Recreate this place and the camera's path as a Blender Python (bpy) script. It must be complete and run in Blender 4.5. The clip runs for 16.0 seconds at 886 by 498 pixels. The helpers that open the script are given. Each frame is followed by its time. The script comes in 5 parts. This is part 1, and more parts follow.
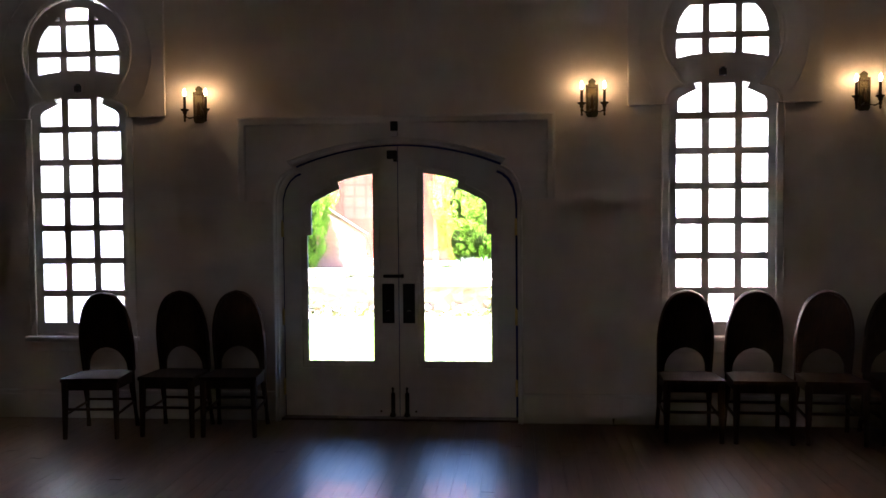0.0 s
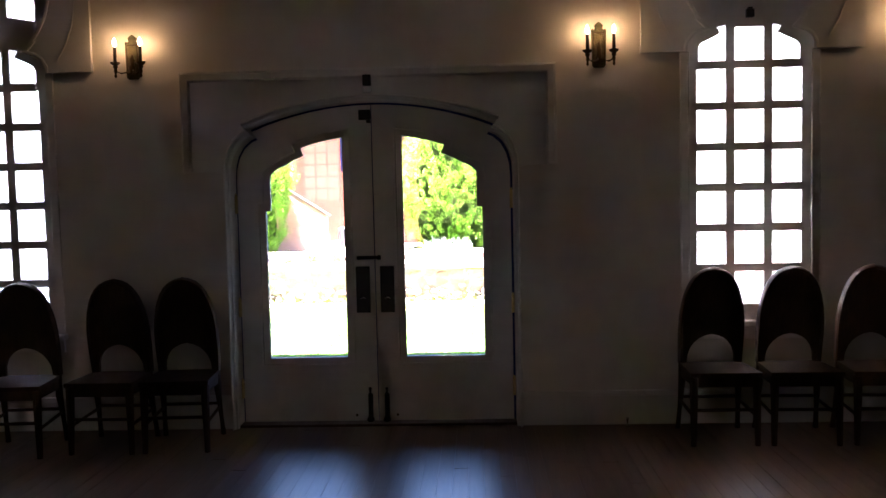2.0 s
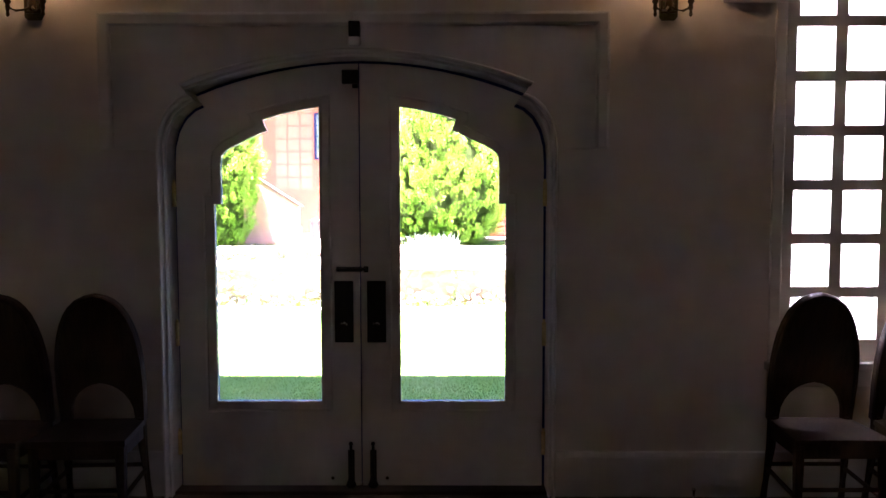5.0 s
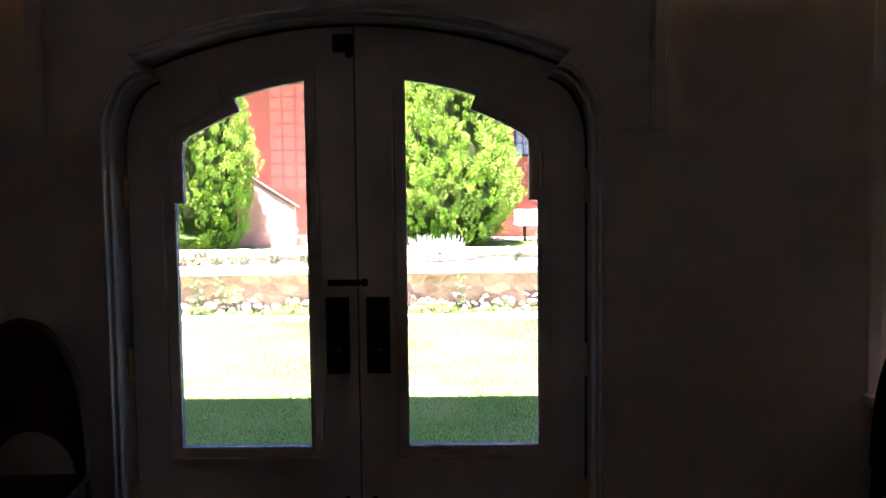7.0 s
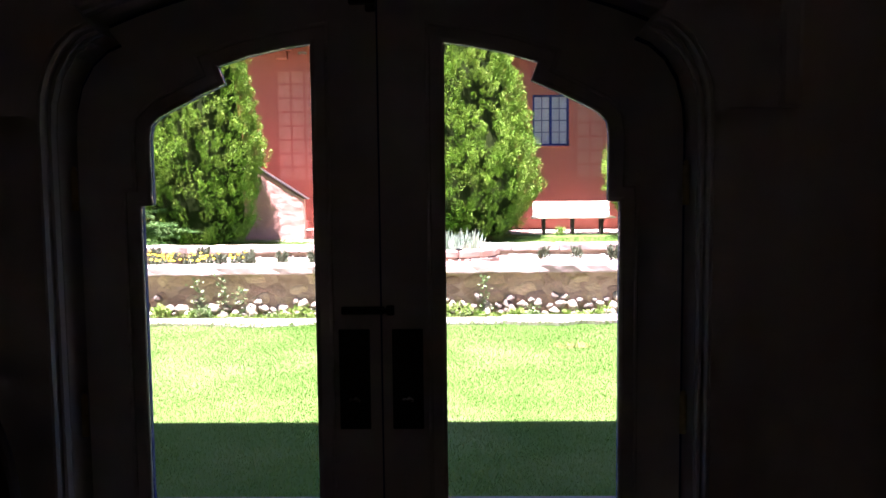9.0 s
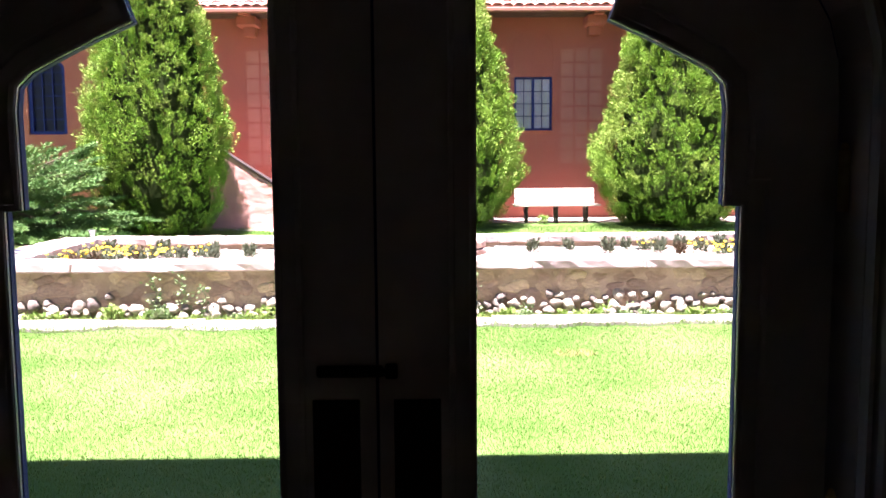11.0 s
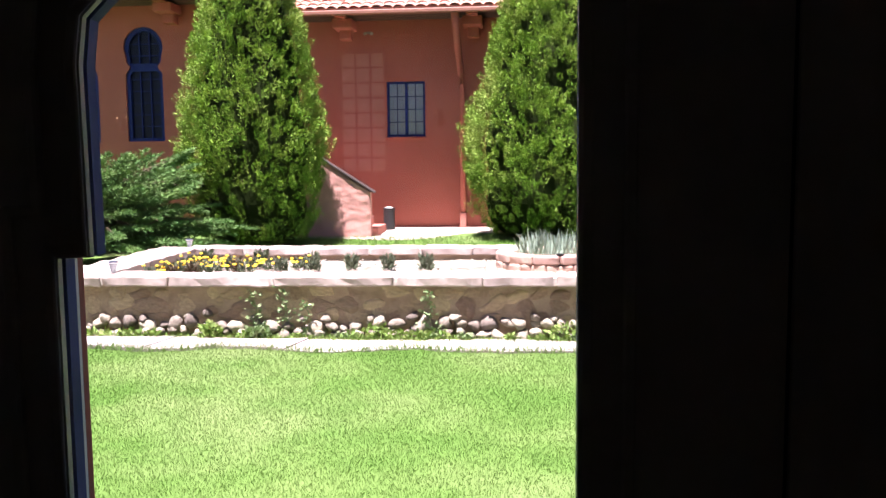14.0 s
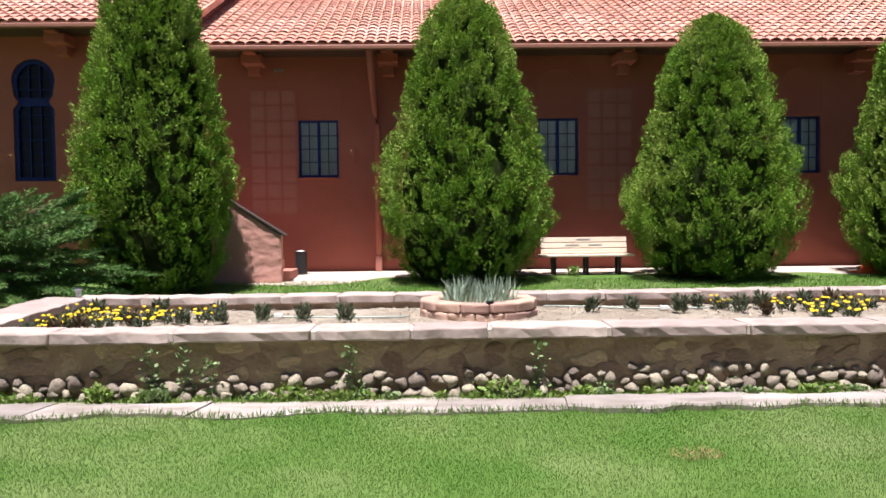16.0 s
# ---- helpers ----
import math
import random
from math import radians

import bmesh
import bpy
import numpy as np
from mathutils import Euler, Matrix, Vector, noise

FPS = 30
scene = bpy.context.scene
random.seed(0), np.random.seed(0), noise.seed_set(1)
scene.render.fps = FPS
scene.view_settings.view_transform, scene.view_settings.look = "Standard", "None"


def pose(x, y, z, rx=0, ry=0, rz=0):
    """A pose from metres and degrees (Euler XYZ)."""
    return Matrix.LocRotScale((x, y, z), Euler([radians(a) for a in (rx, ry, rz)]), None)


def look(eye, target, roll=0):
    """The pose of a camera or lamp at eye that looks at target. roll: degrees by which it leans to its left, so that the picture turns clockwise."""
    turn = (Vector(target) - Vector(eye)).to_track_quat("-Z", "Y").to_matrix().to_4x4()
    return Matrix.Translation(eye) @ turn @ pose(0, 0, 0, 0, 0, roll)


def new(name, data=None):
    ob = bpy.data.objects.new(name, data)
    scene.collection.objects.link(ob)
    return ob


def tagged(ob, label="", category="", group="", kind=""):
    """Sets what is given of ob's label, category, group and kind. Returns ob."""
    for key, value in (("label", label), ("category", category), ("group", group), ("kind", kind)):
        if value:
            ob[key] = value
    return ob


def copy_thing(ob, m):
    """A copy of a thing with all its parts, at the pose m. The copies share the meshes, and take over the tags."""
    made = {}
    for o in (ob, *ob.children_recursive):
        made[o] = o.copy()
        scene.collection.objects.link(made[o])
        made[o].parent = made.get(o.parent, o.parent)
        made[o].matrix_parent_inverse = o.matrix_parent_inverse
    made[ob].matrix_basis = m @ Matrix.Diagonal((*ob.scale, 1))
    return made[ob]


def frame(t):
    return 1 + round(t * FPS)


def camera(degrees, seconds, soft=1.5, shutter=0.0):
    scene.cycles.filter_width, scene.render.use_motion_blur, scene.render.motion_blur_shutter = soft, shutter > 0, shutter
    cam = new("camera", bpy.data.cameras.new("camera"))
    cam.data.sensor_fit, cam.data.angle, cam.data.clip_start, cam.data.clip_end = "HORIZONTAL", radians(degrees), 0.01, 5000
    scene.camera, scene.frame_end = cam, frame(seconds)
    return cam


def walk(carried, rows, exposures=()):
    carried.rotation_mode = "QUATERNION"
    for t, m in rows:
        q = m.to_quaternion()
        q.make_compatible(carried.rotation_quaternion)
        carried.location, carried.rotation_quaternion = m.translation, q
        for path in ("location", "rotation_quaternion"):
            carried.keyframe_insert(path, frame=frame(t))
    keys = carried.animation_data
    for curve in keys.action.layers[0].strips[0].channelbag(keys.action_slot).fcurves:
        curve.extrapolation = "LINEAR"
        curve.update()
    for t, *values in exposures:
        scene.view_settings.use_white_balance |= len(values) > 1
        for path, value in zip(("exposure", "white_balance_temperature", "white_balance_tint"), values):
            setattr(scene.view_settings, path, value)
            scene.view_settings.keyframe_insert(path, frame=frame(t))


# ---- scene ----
cam = camera(56.0, 16.0)
PATH = [
    (0, (0.885, -6.291, 1.547), (0.713, -4.3, 1.469), -0.5),
    (0.5, (0.796, -6.089, 1.522), (0.667, -4.097, 1.403), 0.6),
    (1, (0.748, -5.863, 1.498), (0.645, -3.866, 1.442), -0.2),
    (1.5, (0.718, -5.659, 1.483), (0.635, -3.664, 1.377), -0.7),
    (2, (0.663, -5.399, 1.469), (0.583, -3.405, 1.348), -1.3),
    (2.5, (0.617, -5.151, 1.464), (0.564, -3.156, 1.337), 0.4),
    (3, (0.615, -4.897, 1.476), (0.601, -2.9, 1.362), 1.6),
    (3.5, (0.543, -4.682, 1.486), (0.542, -2.683, 1.416), 0.6),
    (4, (0.471, -4.453, 1.481), (0.496, -2.455, 1.394), 0.1),
    (4.5, (0.495, -4.222, 1.49), (0.482, -2.224, 1.392), 0.1),
    (5, (0.431, -4.037, 1.478), (0.417, -2.042, 1.337), -0.1),
    (5.2, (0.421, -3.952, 1.477), (0.415, -1.956, 1.349), -0.9),
    (7.3, (0.353, -3.135, 1.453), (0.341, -1.141, 1.303), -0.6),
    (7.5, (0.361, -3.059, 1.456), (0.36, -1.068, 1.264), -0.5),
    (8, (0.325, -2.866, 1.498), (0.36, -0.874, 1.316), 0.4),
    (8.5, (0.292, -2.674, 1.48), (0.277, -0.682, 1.305), 0.3),
    (9, (0.232, -2.453, 1.479), (0.195, -0.46, 1.314), -0.6),
    (9.2, (0.219, -2.359, 1.479), (0.198, -0.367, 1.298), -0.2),
    (11.5, (0.068, -1.447, 1.496), (0.099, 0.543, 1.295), -0.5),
    (12, (0.004, -1.318, 1.494), (-0.027, 0.672, 1.299), 0.1),
    (12.5, (-0.117, -1.172, 1.487), (-0.114, 0.819, 1.301), -1.8),
    (13, (-0.176, -1.075, 1.493), (-0.171, 0.916, 1.296), -0.7),
    (13.5, (-0.199, -0.930, 1.491), (-0.312, 1.059, 1.309), 0.3),
    (14, (-0.254, -0.786, 1.493), (-0.426, 1.198, 1.308), -0.6),
    (14.5, (-0.342, -0.639, 1.494), (-0.400, 1.354, 1.349), -0.9),
    (15, (-0.379, -0.516, 1.489), (-0.375, 1.473, 1.356), 0.0),
    (15.5, (-0.378, -0.363, 1.49), (-0.402, 1.627, 1.407), -0.0),
    (16, (-0.42, -0.109, 1.492), (-0.376, 1.889, 1.405), -0.6),
]

EXPOSURES = [(0.0, 5.92, 6050, 24), (3.0, 5.97, 6050, 27), (5.0, 6.05, 6100, 32), (7.3, 4.65, 6050, 33), (8.5, 3.7, 6000, 35), (9.2, 3.3, 6050, 35), (11.5, 3.27, 6100, 33), (12.5, 3.68, 6200, 31),
             (13.0, 3.95, 6200, 28), (13.5, 3.28, 6050, 31), (14.0, 2.4, 6150, 29), (14.6, 1.45, 6400, 16), (15.2, 1.28, 6400, 15), (16.0, 1.33, 6300, 16)]
walk(cam, [(t, look(eye, aim, roll)) for t, eye, aim, roll in PATH], EXPOSURES)

# ---- sky and sun ----
SUN_WAY = Vector((0.09, 0.23, -0.96)).normalized()
world = bpy.data.worlds.new("sky")
scene.world = world
world.use_nodes = True
wn = world.node_tree
sky = wn.nodes.new("ShaderNodeTexSky")
sky.sky_type, sky.sun_disc = "NISHITA", False
sky.ozone_density, sky.dust_density = 3.5, 0.3
sky.sun_elevation = math.asin(-SUN_WAY.z)
sky.sun_rotation = math.atan2(-SUN_WAY.x, -SUN_WAY.y)
wn.links.new(sky.outputs[0], wn.nodes["Background"].inputs[0])
wn.nodes["Background"].inputs[1].default_value = 0.035
sun = new("sun", bpy.data.lights.new("sun", "SUN"))
sun.data.energy, sun.data.angle, sun.data.color = 5.2, radians(0.53), (1.0, 0.95, 0.87)
sun.matrix_world = look((0, 0, 30), Vector((0, 0, 30)) + SUN_WAY)
BULB = 1.5
# the sky's light on the two frosted windows
for wx, power, tone in ((-2.464, 1.5, (0.96, 0.97, 1.0)), (2.384, 2.8, (1.0, 0.93, 0.83))):
    pane_light = new("window_daylight", bpy.data.lights.new("window_daylight", "AREA"))
    pane_light.data.shape, pane_light.data.size, pane_light.data.size_y = "RECTANGLE", 0.70, 2.4
    pane_light.data.energy, pane_light.data.color = power, tone
    pane_light.matrix_world = pose(wx, 0.36, 1.95, 90, 0, 180)

# ---- materials ----
def mat(name, c1, c2=None, scale=6.0, rough=0.6, metal=0.0, bump=0.0, bump_scale=60.0, c3=None, big=0.7,
        rnd=None, spec=0.5, island=False, stretch=(1, 1, 1)):
    """Two-scale mottled surface: c1 to c2 by fine noise, to c3 by broad stains; rnd varies it piece by piece."""
    m = bpy.data.materials.new(name)
    m.use_nodes = True
    t = m.node_tree
    n, l = t.nodes, t.links
    b = n["Principled BSDF"]
    b.inputs["Roughness"].default_value = rough
    b.inputs["Metallic"].default_value = metal
    b.inputs["Specular IOR Level"].default_value = spec
    tc = n.new("ShaderNodeTexCoord")
    mp = n.new("ShaderNodeMapping")
    mp.inputs["Scale"].default_value = stretch
    l.new(tc.outputs["Object"], mp.inputs[0])
    c2 = c2 or tuple(v * 0.85 for v in c1)
    c3 = c3 or tuple(v * 0.8 for v in c1)
    def noise_of(sc, detail):
        q = n.new("ShaderNodeTexNoise")
        q.inputs["Scale"].default_value, q.inputs["Detail"].default_value = sc, detail
        l.new(mp.outputs[0], q.inputs["Vector"])
        return q
    fine, broad = noise_of(scale, 6), noise_of(big, 4)
    def mix(a, bb, fac):
        q = n.new("ShaderNodeMix")
        q.data_type = "RGBA"
        l.new(fac, q.inputs[0])
        for src, sock in ((a, q.inputs[6]), (bb, q.inputs[7])):
            if isinstance(src, tuple):
                sock.default_value = (*src, 1)
            else:
                l.new(src, sock)
        return q.outputs[2]
    def ramp(src, lo, hi):
        q = n.new("ShaderNodeMapRange")
        q.inputs[1].default_value, q.inputs[2].default_value = lo, hi
        l.new(src, q.inputs[0])
        return q.outputs[0]
    col = mix(c1, c2, ramp(fine.outputs[0], 0.35, 0.65))
    col = mix(col, c3, ramp(broad.outputs[0], 0.48, 0.75))
    if rnd:
        src = n.new("ShaderNodeNewGeometry").outputs["Random Per Island"] if island else n.new("ShaderNodeObjectInfo").outputs["Random"]
        hsv = n.new("ShaderNodeHueSaturation")
        q = n.new("ShaderNodeMapRange")
        q.inputs[3].default_value, q.inputs[4].default_value = 1 - rnd, 1 + rnd
        l.new(src, q.inputs[0])
        l.new(q.outputs[0], hsv.inputs["Value"])
        q2 = n.new("ShaderNodeMath")
        q2.operation = "MULTIPLY_ADD"
        l.new(src, q2.inputs[0])
        q2.inputs[1].default_value, q2.inputs[2].default_value = 0.03 * rnd / 0.3, 0.5 - 0.015 * rnd / 0.3
        l.new(q2.outputs[0], hsv.inputs["Hue"])
        l.new(col, hsv.inputs["Color"])
        col = hsv.outputs[0]
    l.new(col, b.inputs["Base Color"])
    if bump:
        bn = n.new("ShaderNodeBump")
        bn.inputs["Strength"].default_value, bn.inputs["Distance"].default_value = bump, 0.01
        l.new(noise_of(bump_scale, 5).outputs[0], bn.inputs["Height"])
        l.new(bn.outputs[0], b.inputs["Normal"])
    return m


def leafy(name, c1, c2, through_col, rnd=0.35, rough=0.7, c3=None, big=1.2, thin=0.25, spec=0.15, scale=3.0):
    """Leaf surface that lets some light through."""
    m = mat(name, c1, c2, scale=scale, rough=rough, rnd=rnd, island=True, big=big, spec=spec, c3=c3)
    n, l = m.node_tree.nodes, m.node_tree.links
    tr = n.new("ShaderNodeBsdfTranslucent")
    tr.inputs[0].default_value = (*through_col, 1)
    mx = n.new("ShaderNodeMixShader")
    mx.inputs[0].default_value = thin
    l.new(n["Principled BSDF"].outputs[0], mx.inputs[1])
    l.new(tr.outputs[0], mx.inputs[2])
    l.new(mx.outputs[0], n["Material Output"].inputs[0])
    return m


def clear_glass(name):
    m = bpy.data.materials.new(name)
    m.use_nodes = True
    n, l = m.node_tree.nodes, m.node_tree.links
    t = n.new("ShaderNodeBsdfTransparent")
    t.inputs[0].default_value = (0.96, 0.97, 0.97, 1)
    g = n.new("ShaderNodeBsdfGlossy")
    g.inputs["Roughness"].default_value = 0.0
    f = n.new("ShaderNodeFresnel")
    f.inputs[0].default_value = 1.5
    mx = n.new("ShaderNodeMixShader")
    l.new(f.outputs[0], mx.inputs[0])
    l.new(t.outputs[0], mx.inputs[1])
    l.new(g.outputs[0], mx.inputs[2])
    l.new(mx.outputs[0], n["Material Output"].inputs[0])
    return m


def frosted(name):
    m = bpy.data.materials.new(name)
    m.use_nodes = True
    n, l = m.node_tree.nodes, m.node_tree.links
    t = n.new("ShaderNodeBsdfTranslucent")
    t.inputs[0].default_value = (0.88, 0.90, 0.93, 1)
    d = n.new("ShaderNodeBsdfGlossy")
    d.inputs["Roughness"].default_value = 0.35
    mx = n.new("ShaderNodeMixShader")
    mx.inputs[0].default_value = 0.05
    l.new(t.outputs[0], mx.inputs[1])
    l.new(d.outputs[0], mx.inputs[2])
    l.new(mx.outputs[0], n["Material Output"].inputs[0])
    return m


def glow(name, col, strength):
    m = bpy.data.materials.new(name)
    m.use_nodes = True
    b = m.node_tree.nodes["Principled BSDF"]
    b.inputs["Base Color"].default_value = (*col, 1)
    b.inputs["Emission Color"].default_value = (*col, 1)
    b.inputs["Emission Strength"].default_value = strength
    return m


CREAM = mat("cream_wall_paint", (0.74, 0.69, 0.63), (0.70, 0.65, 0.59), 9, 0.75, bump=0.15, bump_scale=25, c3=(0.665, 0.615, 0.555))
TRIM = mat("cream_trim_paint", (0.77, 0.74, 0.70), (0.73, 0.70, 0.66), 14, 0.45, bump=0.06, bump_scale=40)
DOORPAINT = mat("door_paint", (0.77, 0.735, 0.685), (0.72, 0.685, 0.635), 12, 0.42, bump=0.06, bump_scale=50, c3=(0.62, 0.58, 0.52))
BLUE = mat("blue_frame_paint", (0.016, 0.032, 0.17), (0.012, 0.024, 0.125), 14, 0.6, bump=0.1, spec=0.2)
CEIL = mat("ceiling_plaster", (0.78, 0.75, 0.70), rough=0.85, bump=0.1)
FLOOR = mat("dark_floor_boards", (0.105, 0.052, 0.026), (0.078, 0.037, 0.018), 5, 0.35, c3=(0.13, 0.066, 0.036), rnd=0.08, island=True, bump=0.03, bump_scale=12, stretch=(14, 1, 14), spec=0.42)
THRESH = mat("threshold_wood", (0.07, 0.03, 0.018), rough=0.45, bump=0.1)
CHAIRWOOD = mat("dark_chair_wood", (0.062, 0.034, 0.021), (0.038, 0.020, 0.013), 7, 0.55, spec=0.2, c3=(0.08, 0.046, 0.028), rnd=0.25, stretch=(8, 8, 1), bump=0.06)
CHAIRRED = mat("reddish_chair_wood", (0.085, 0.035, 0.016), (0.055, 0.022, 0.011), 7, 0.38, stretch=(8, 8, 1), bump=0.06)
BRONZE = mat("dark_bronze", (0.09, 0.065, 0.035), (0.05, 0.035, 0.02), 20, 0.42, metal=0.85, bump=0.2)
GILT = mat("aged_gilt", (0.11, 0.10, 0.05), (0.05, 0.045, 0.022), 40, 0.5, metal=0.6, bump=1.0, bump_scale=90, c3=(0.16, 0.13, 0.06), big=9)
BRASS = mat("hinge_brass", (0.85, 0.68, 0.30), (0.70, 0.54, 0.20), 40, 0.35, metal=0.2)
BLACKMETAL = mat("black_metal", (0.018, 0.016, 0.015), rough=0.4, metal=0.5, bump=0.1)
WHITEPLASTIC = mat("white_plastic", (0.86, 0.86, 0.85), rough=0.25)
CHROME = mat("worn_steel", (0.6, 0.6, 0.6), rough=0.25, metal=1.0)
CANDLE = mat("dark_candle_sleeve", (0.06, 0.035, 0.018), rough=0.5)
GLASS = clear_glass("clear_glass")
FROST = frosted("frosted_glass")
BULBMAT = glow("bulb_glow", (1.0, 0.62, 0.27), BULB)
STUCCO = mat("red_stucco", (0.365, 0.104, 0.073), (0.31, 0.084, 0.058), 4, 0.9, bump=0.35, bump_scale=30, c3=(0.40, 0.128, 0.095), big=0.5)
STUCCOPALE = mat("pale_red_stucco", (0.43, 0.17, 0.135), (0.39, 0.145, 0.11), 5, 0.9, bump=0.35, bump_scale=30)
STUCCOROUGH = mat("rough_pink_stucco", (0.52, 0.265, 0.225), (0.46, 0.225, 0.19), 7, 0.9, bump=0.8, bump_scale=14, c3=(0.56, 0.30, 0.255))
TILE = mat("clay_roof_tile", (0.52, 0.255, 0.198), (0.465, 0.22, 0.168), 6, 0.85, rnd=0.11, island=True, bump=0.2, c3=(0.64, 0.37, 0.315))
TILEP = mat("clay_eave_tile", (0.52, 0.255, 0.198), (0.465, 0.22, 0.168), 6, 0.85, rnd=0.11, bump=0.2, c3=(0.64, 0.37, 0.315))
GUTTER = mat("painted_gutter", (0.30, 0.12, 0.08), (0.26, 0.1, 0.065), 8, 0.55)
COPING = mat("pink_sandstone", (0.385, 0.308, 0.285), (0.305, 0.236, 0.217), 8, 0.88, bump=0.9, bump_scale=18, c3=(0.48, 0.385, 0.355), big=1.6, rnd=0.15)
JOINT = mat("pale_joint", (0.52, 0.455, 0.42), (0.44, 0.37, 0.335), 12, 0.95, bump=0.5)
FLAG = mat("flagstone", (0.30, 0.262, 0.245), (0.19, 0.158, 0.142), 5, 0.88, bump=1.0, bump_scale=10, c3=(0.375, 0.33, 0.33), big=1.5, rnd=0.28, stretch=(0.6, 2, 1))
MORTAR = mat("brown_mortar_wall", (0.37, 0.275, 0.195), (0.25, 0.18, 0.125), 9, 0.95, bump=1.0, bump_scale=14, c3=(0.45, 0.345, 0.26), big=2.5)
RUBBLE = mat("brown_rubble_stone", (0.43, 0.32, 0.225), (0.27, 0.195, 0.138), 8, 0.95, bump=1.0, bump_scale=14, c3=(0.45, 0.32, 0.21), big=3.0, rnd=0.34)
COBBLE = mat("river_cobble", (0.275, 0.228, 0.182), (0.17, 0.14, 0.112), 12, 0.92, bump=1.0, bump_scale=16, c3=(0.33, 0.28, 0.225), big=5, rnd=0.5)
RINGSTONE = mat("rough_planter_block", (0.42, 0.27, 0.22), (0.34, 0.21, 0.17), 9, 0.9, bump=0.8, bump_scale=24, rnd=0.18)
SOIL = mat("mulched_soil", (0.27, 0.225, 0.18), (0.16, 0.125, 0.095), 26, 0.95, bump=1.0, bump_scale=45, c3=(0.33, 0.285, 0.235), big=2.0)
CHIP = mat("wood_chip", (0.38, 0.32, 0.26), (0.24, 0.19, 0.145), 9, 0.9, rnd=0.4, island=True)
CONCRETE = mat("pale_concrete", (0.47, 0.385, 0.34), (0.42, 0.34, 0.295), 7, 0.9, bump=0.2, c3=(0.51, 0.43, 0.385))
STEPSTONE = mat("door_step_stone", (0.19, 0.18, 0.18), (0.14, 0.13, 0.13), 8, 0.85, bump=0.3)
EARTH = mat("lawn_earth", (0.066, 0.132, 0.025), (0.102, 0.164, 0.043), 1.2, 0.95, bump=0.5, bump_scale=90, c3=(0.145, 0.19, 0.072), big=0.6, spec=0.1)
FARGROUND = mat("far_ground", (0.09, 0.12, 0.05), (0.07, 0.09, 0.035), 0.6, 0.95, c3=(0.14, 0.13, 0.07), big=0.05)
GRASS = leafy("grass_blade", (0.070, 0.145, 0.022), (0.128, 0.198, 0.050), (0.14, 0.25, 0.045), rnd=0.10, c3=(0.190, 0.235, 0.095), big=0.6, thin=0.5, scale=1.2)
TREELEAF = leafy("arborvitae_leaf", (0.068, 0.142, 0.012), (0.192, 0.298, 0.036), (0.24, 0.40, 0.03), rnd=0.40, c3=(0.280, 0.335, 0.080), big=1.3, thin=0.09, rough=0.6, spec=0.14, scale=5.0)
# the shade deep inside the crowns is put into this colour
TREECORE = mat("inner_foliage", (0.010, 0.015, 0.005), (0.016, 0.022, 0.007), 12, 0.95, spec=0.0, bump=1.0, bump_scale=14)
JUNIPER = leafy("juniper_leaf", (0.055, 0.125, 0.034), (0.160, 0.250, 0.080), (0.13, 0.22, 0.05), rnd=0.45, thin=0.12)
BARK = mat("bark", (0.12, 0.08, 0.05), (0.07, 0.045, 0.03), 20, 0.95, bump=1.0)
WEED = leafy("weed_leaf", (0.17, 0.26, 0.065), (0.28, 0.36, 0.11), (0.18, 0.29, 0.05), rnd=0.5)
VINE = leafy("creeper_leaf", (0.19, 0.265, 0.12), (0.29, 0.36, 0.18), (0.1, 0.18, 0.05), rnd=0.4)
CAP = mat("dark_wall_cap", (0.055, 0.038, 0.035), rough=0.6, bump=0.2)
SAGE = leafy("grey_green_leaf", (0.085, 0.105, 0.065), (0.13, 0.14, 0.095), (0.08, 0.1, 0.05), rnd=0.45)
IRIS = leafy("blue_green_blade", (0.25, 0.33, 0.255), (0.37, 0.45, 0.36), (0.2, 0.3, 0.17), rnd=0.35)
YELLOW = mat("yellow_petal", (0.85, 0.60, 0.02), (0.80, 0.50, 0.01), 30, 0.6, rnd=0.15, island=True)
BROWNLEAF = leafy("brown_red_leaf", (0.075, 0.055, 0.035), (0.12, 0.095, 0.055), (0.1, 0.06, 0.03), rnd=0.4)
BENCHWOOD = mat("pale_bench_plank", (0.62, 0.52, 0.43), (0.56, 0.46, 0.37), 6, 0.6, stretch=(1, 10, 10), rnd=0.06, bump=0.1)
PLAQUE = mat("dull_plaque", (0.25, 0.25, 0.25), rough=0.4, metal=0.6)
CONE = mat("orange_cone", (0.80, 0.13, 0.03), rough=0.5)
CANMAT = mat("dark_can", (0.02, 0.02, 0.022), rough=0.45, bump=0.1)
HOSE = mat("pale_hose", (0.38, 0.45, 0.42), rough=0.5)
CURTAIN = mat("grey_curtain", (0.80, 0.78, 0.84), (0.74, 0.73, 0.80), 5, 0.9, stretch=(20, 1, 1))
EAVEDARK = mat("dark_eave_brown", (0.075, 0.034, 0.024), (0.05, 0.022, 0.016), 9, 0.85, bump=0.3)
NAVY = mat("navy_window_paint", (0.012, 0.022, 0.125), (0.009, 0.016, 0.09), 14, 0.6, bump=0.1, spec=0.2)
LEADED = mat("dark_leaded_glass", (0.008, 0.010, 0.026), (0.005, 0.006, 0.016), 9, 0.35, spec=0.12, bump=0.1)
# near-black colour in place of the shade in unlit rooms
DARKROOM = mat("unlit_room_dark", (0.012, 0.012, 0.018), rough=0.9)

# ---- mesh helpers ----
from mathutils import geometry


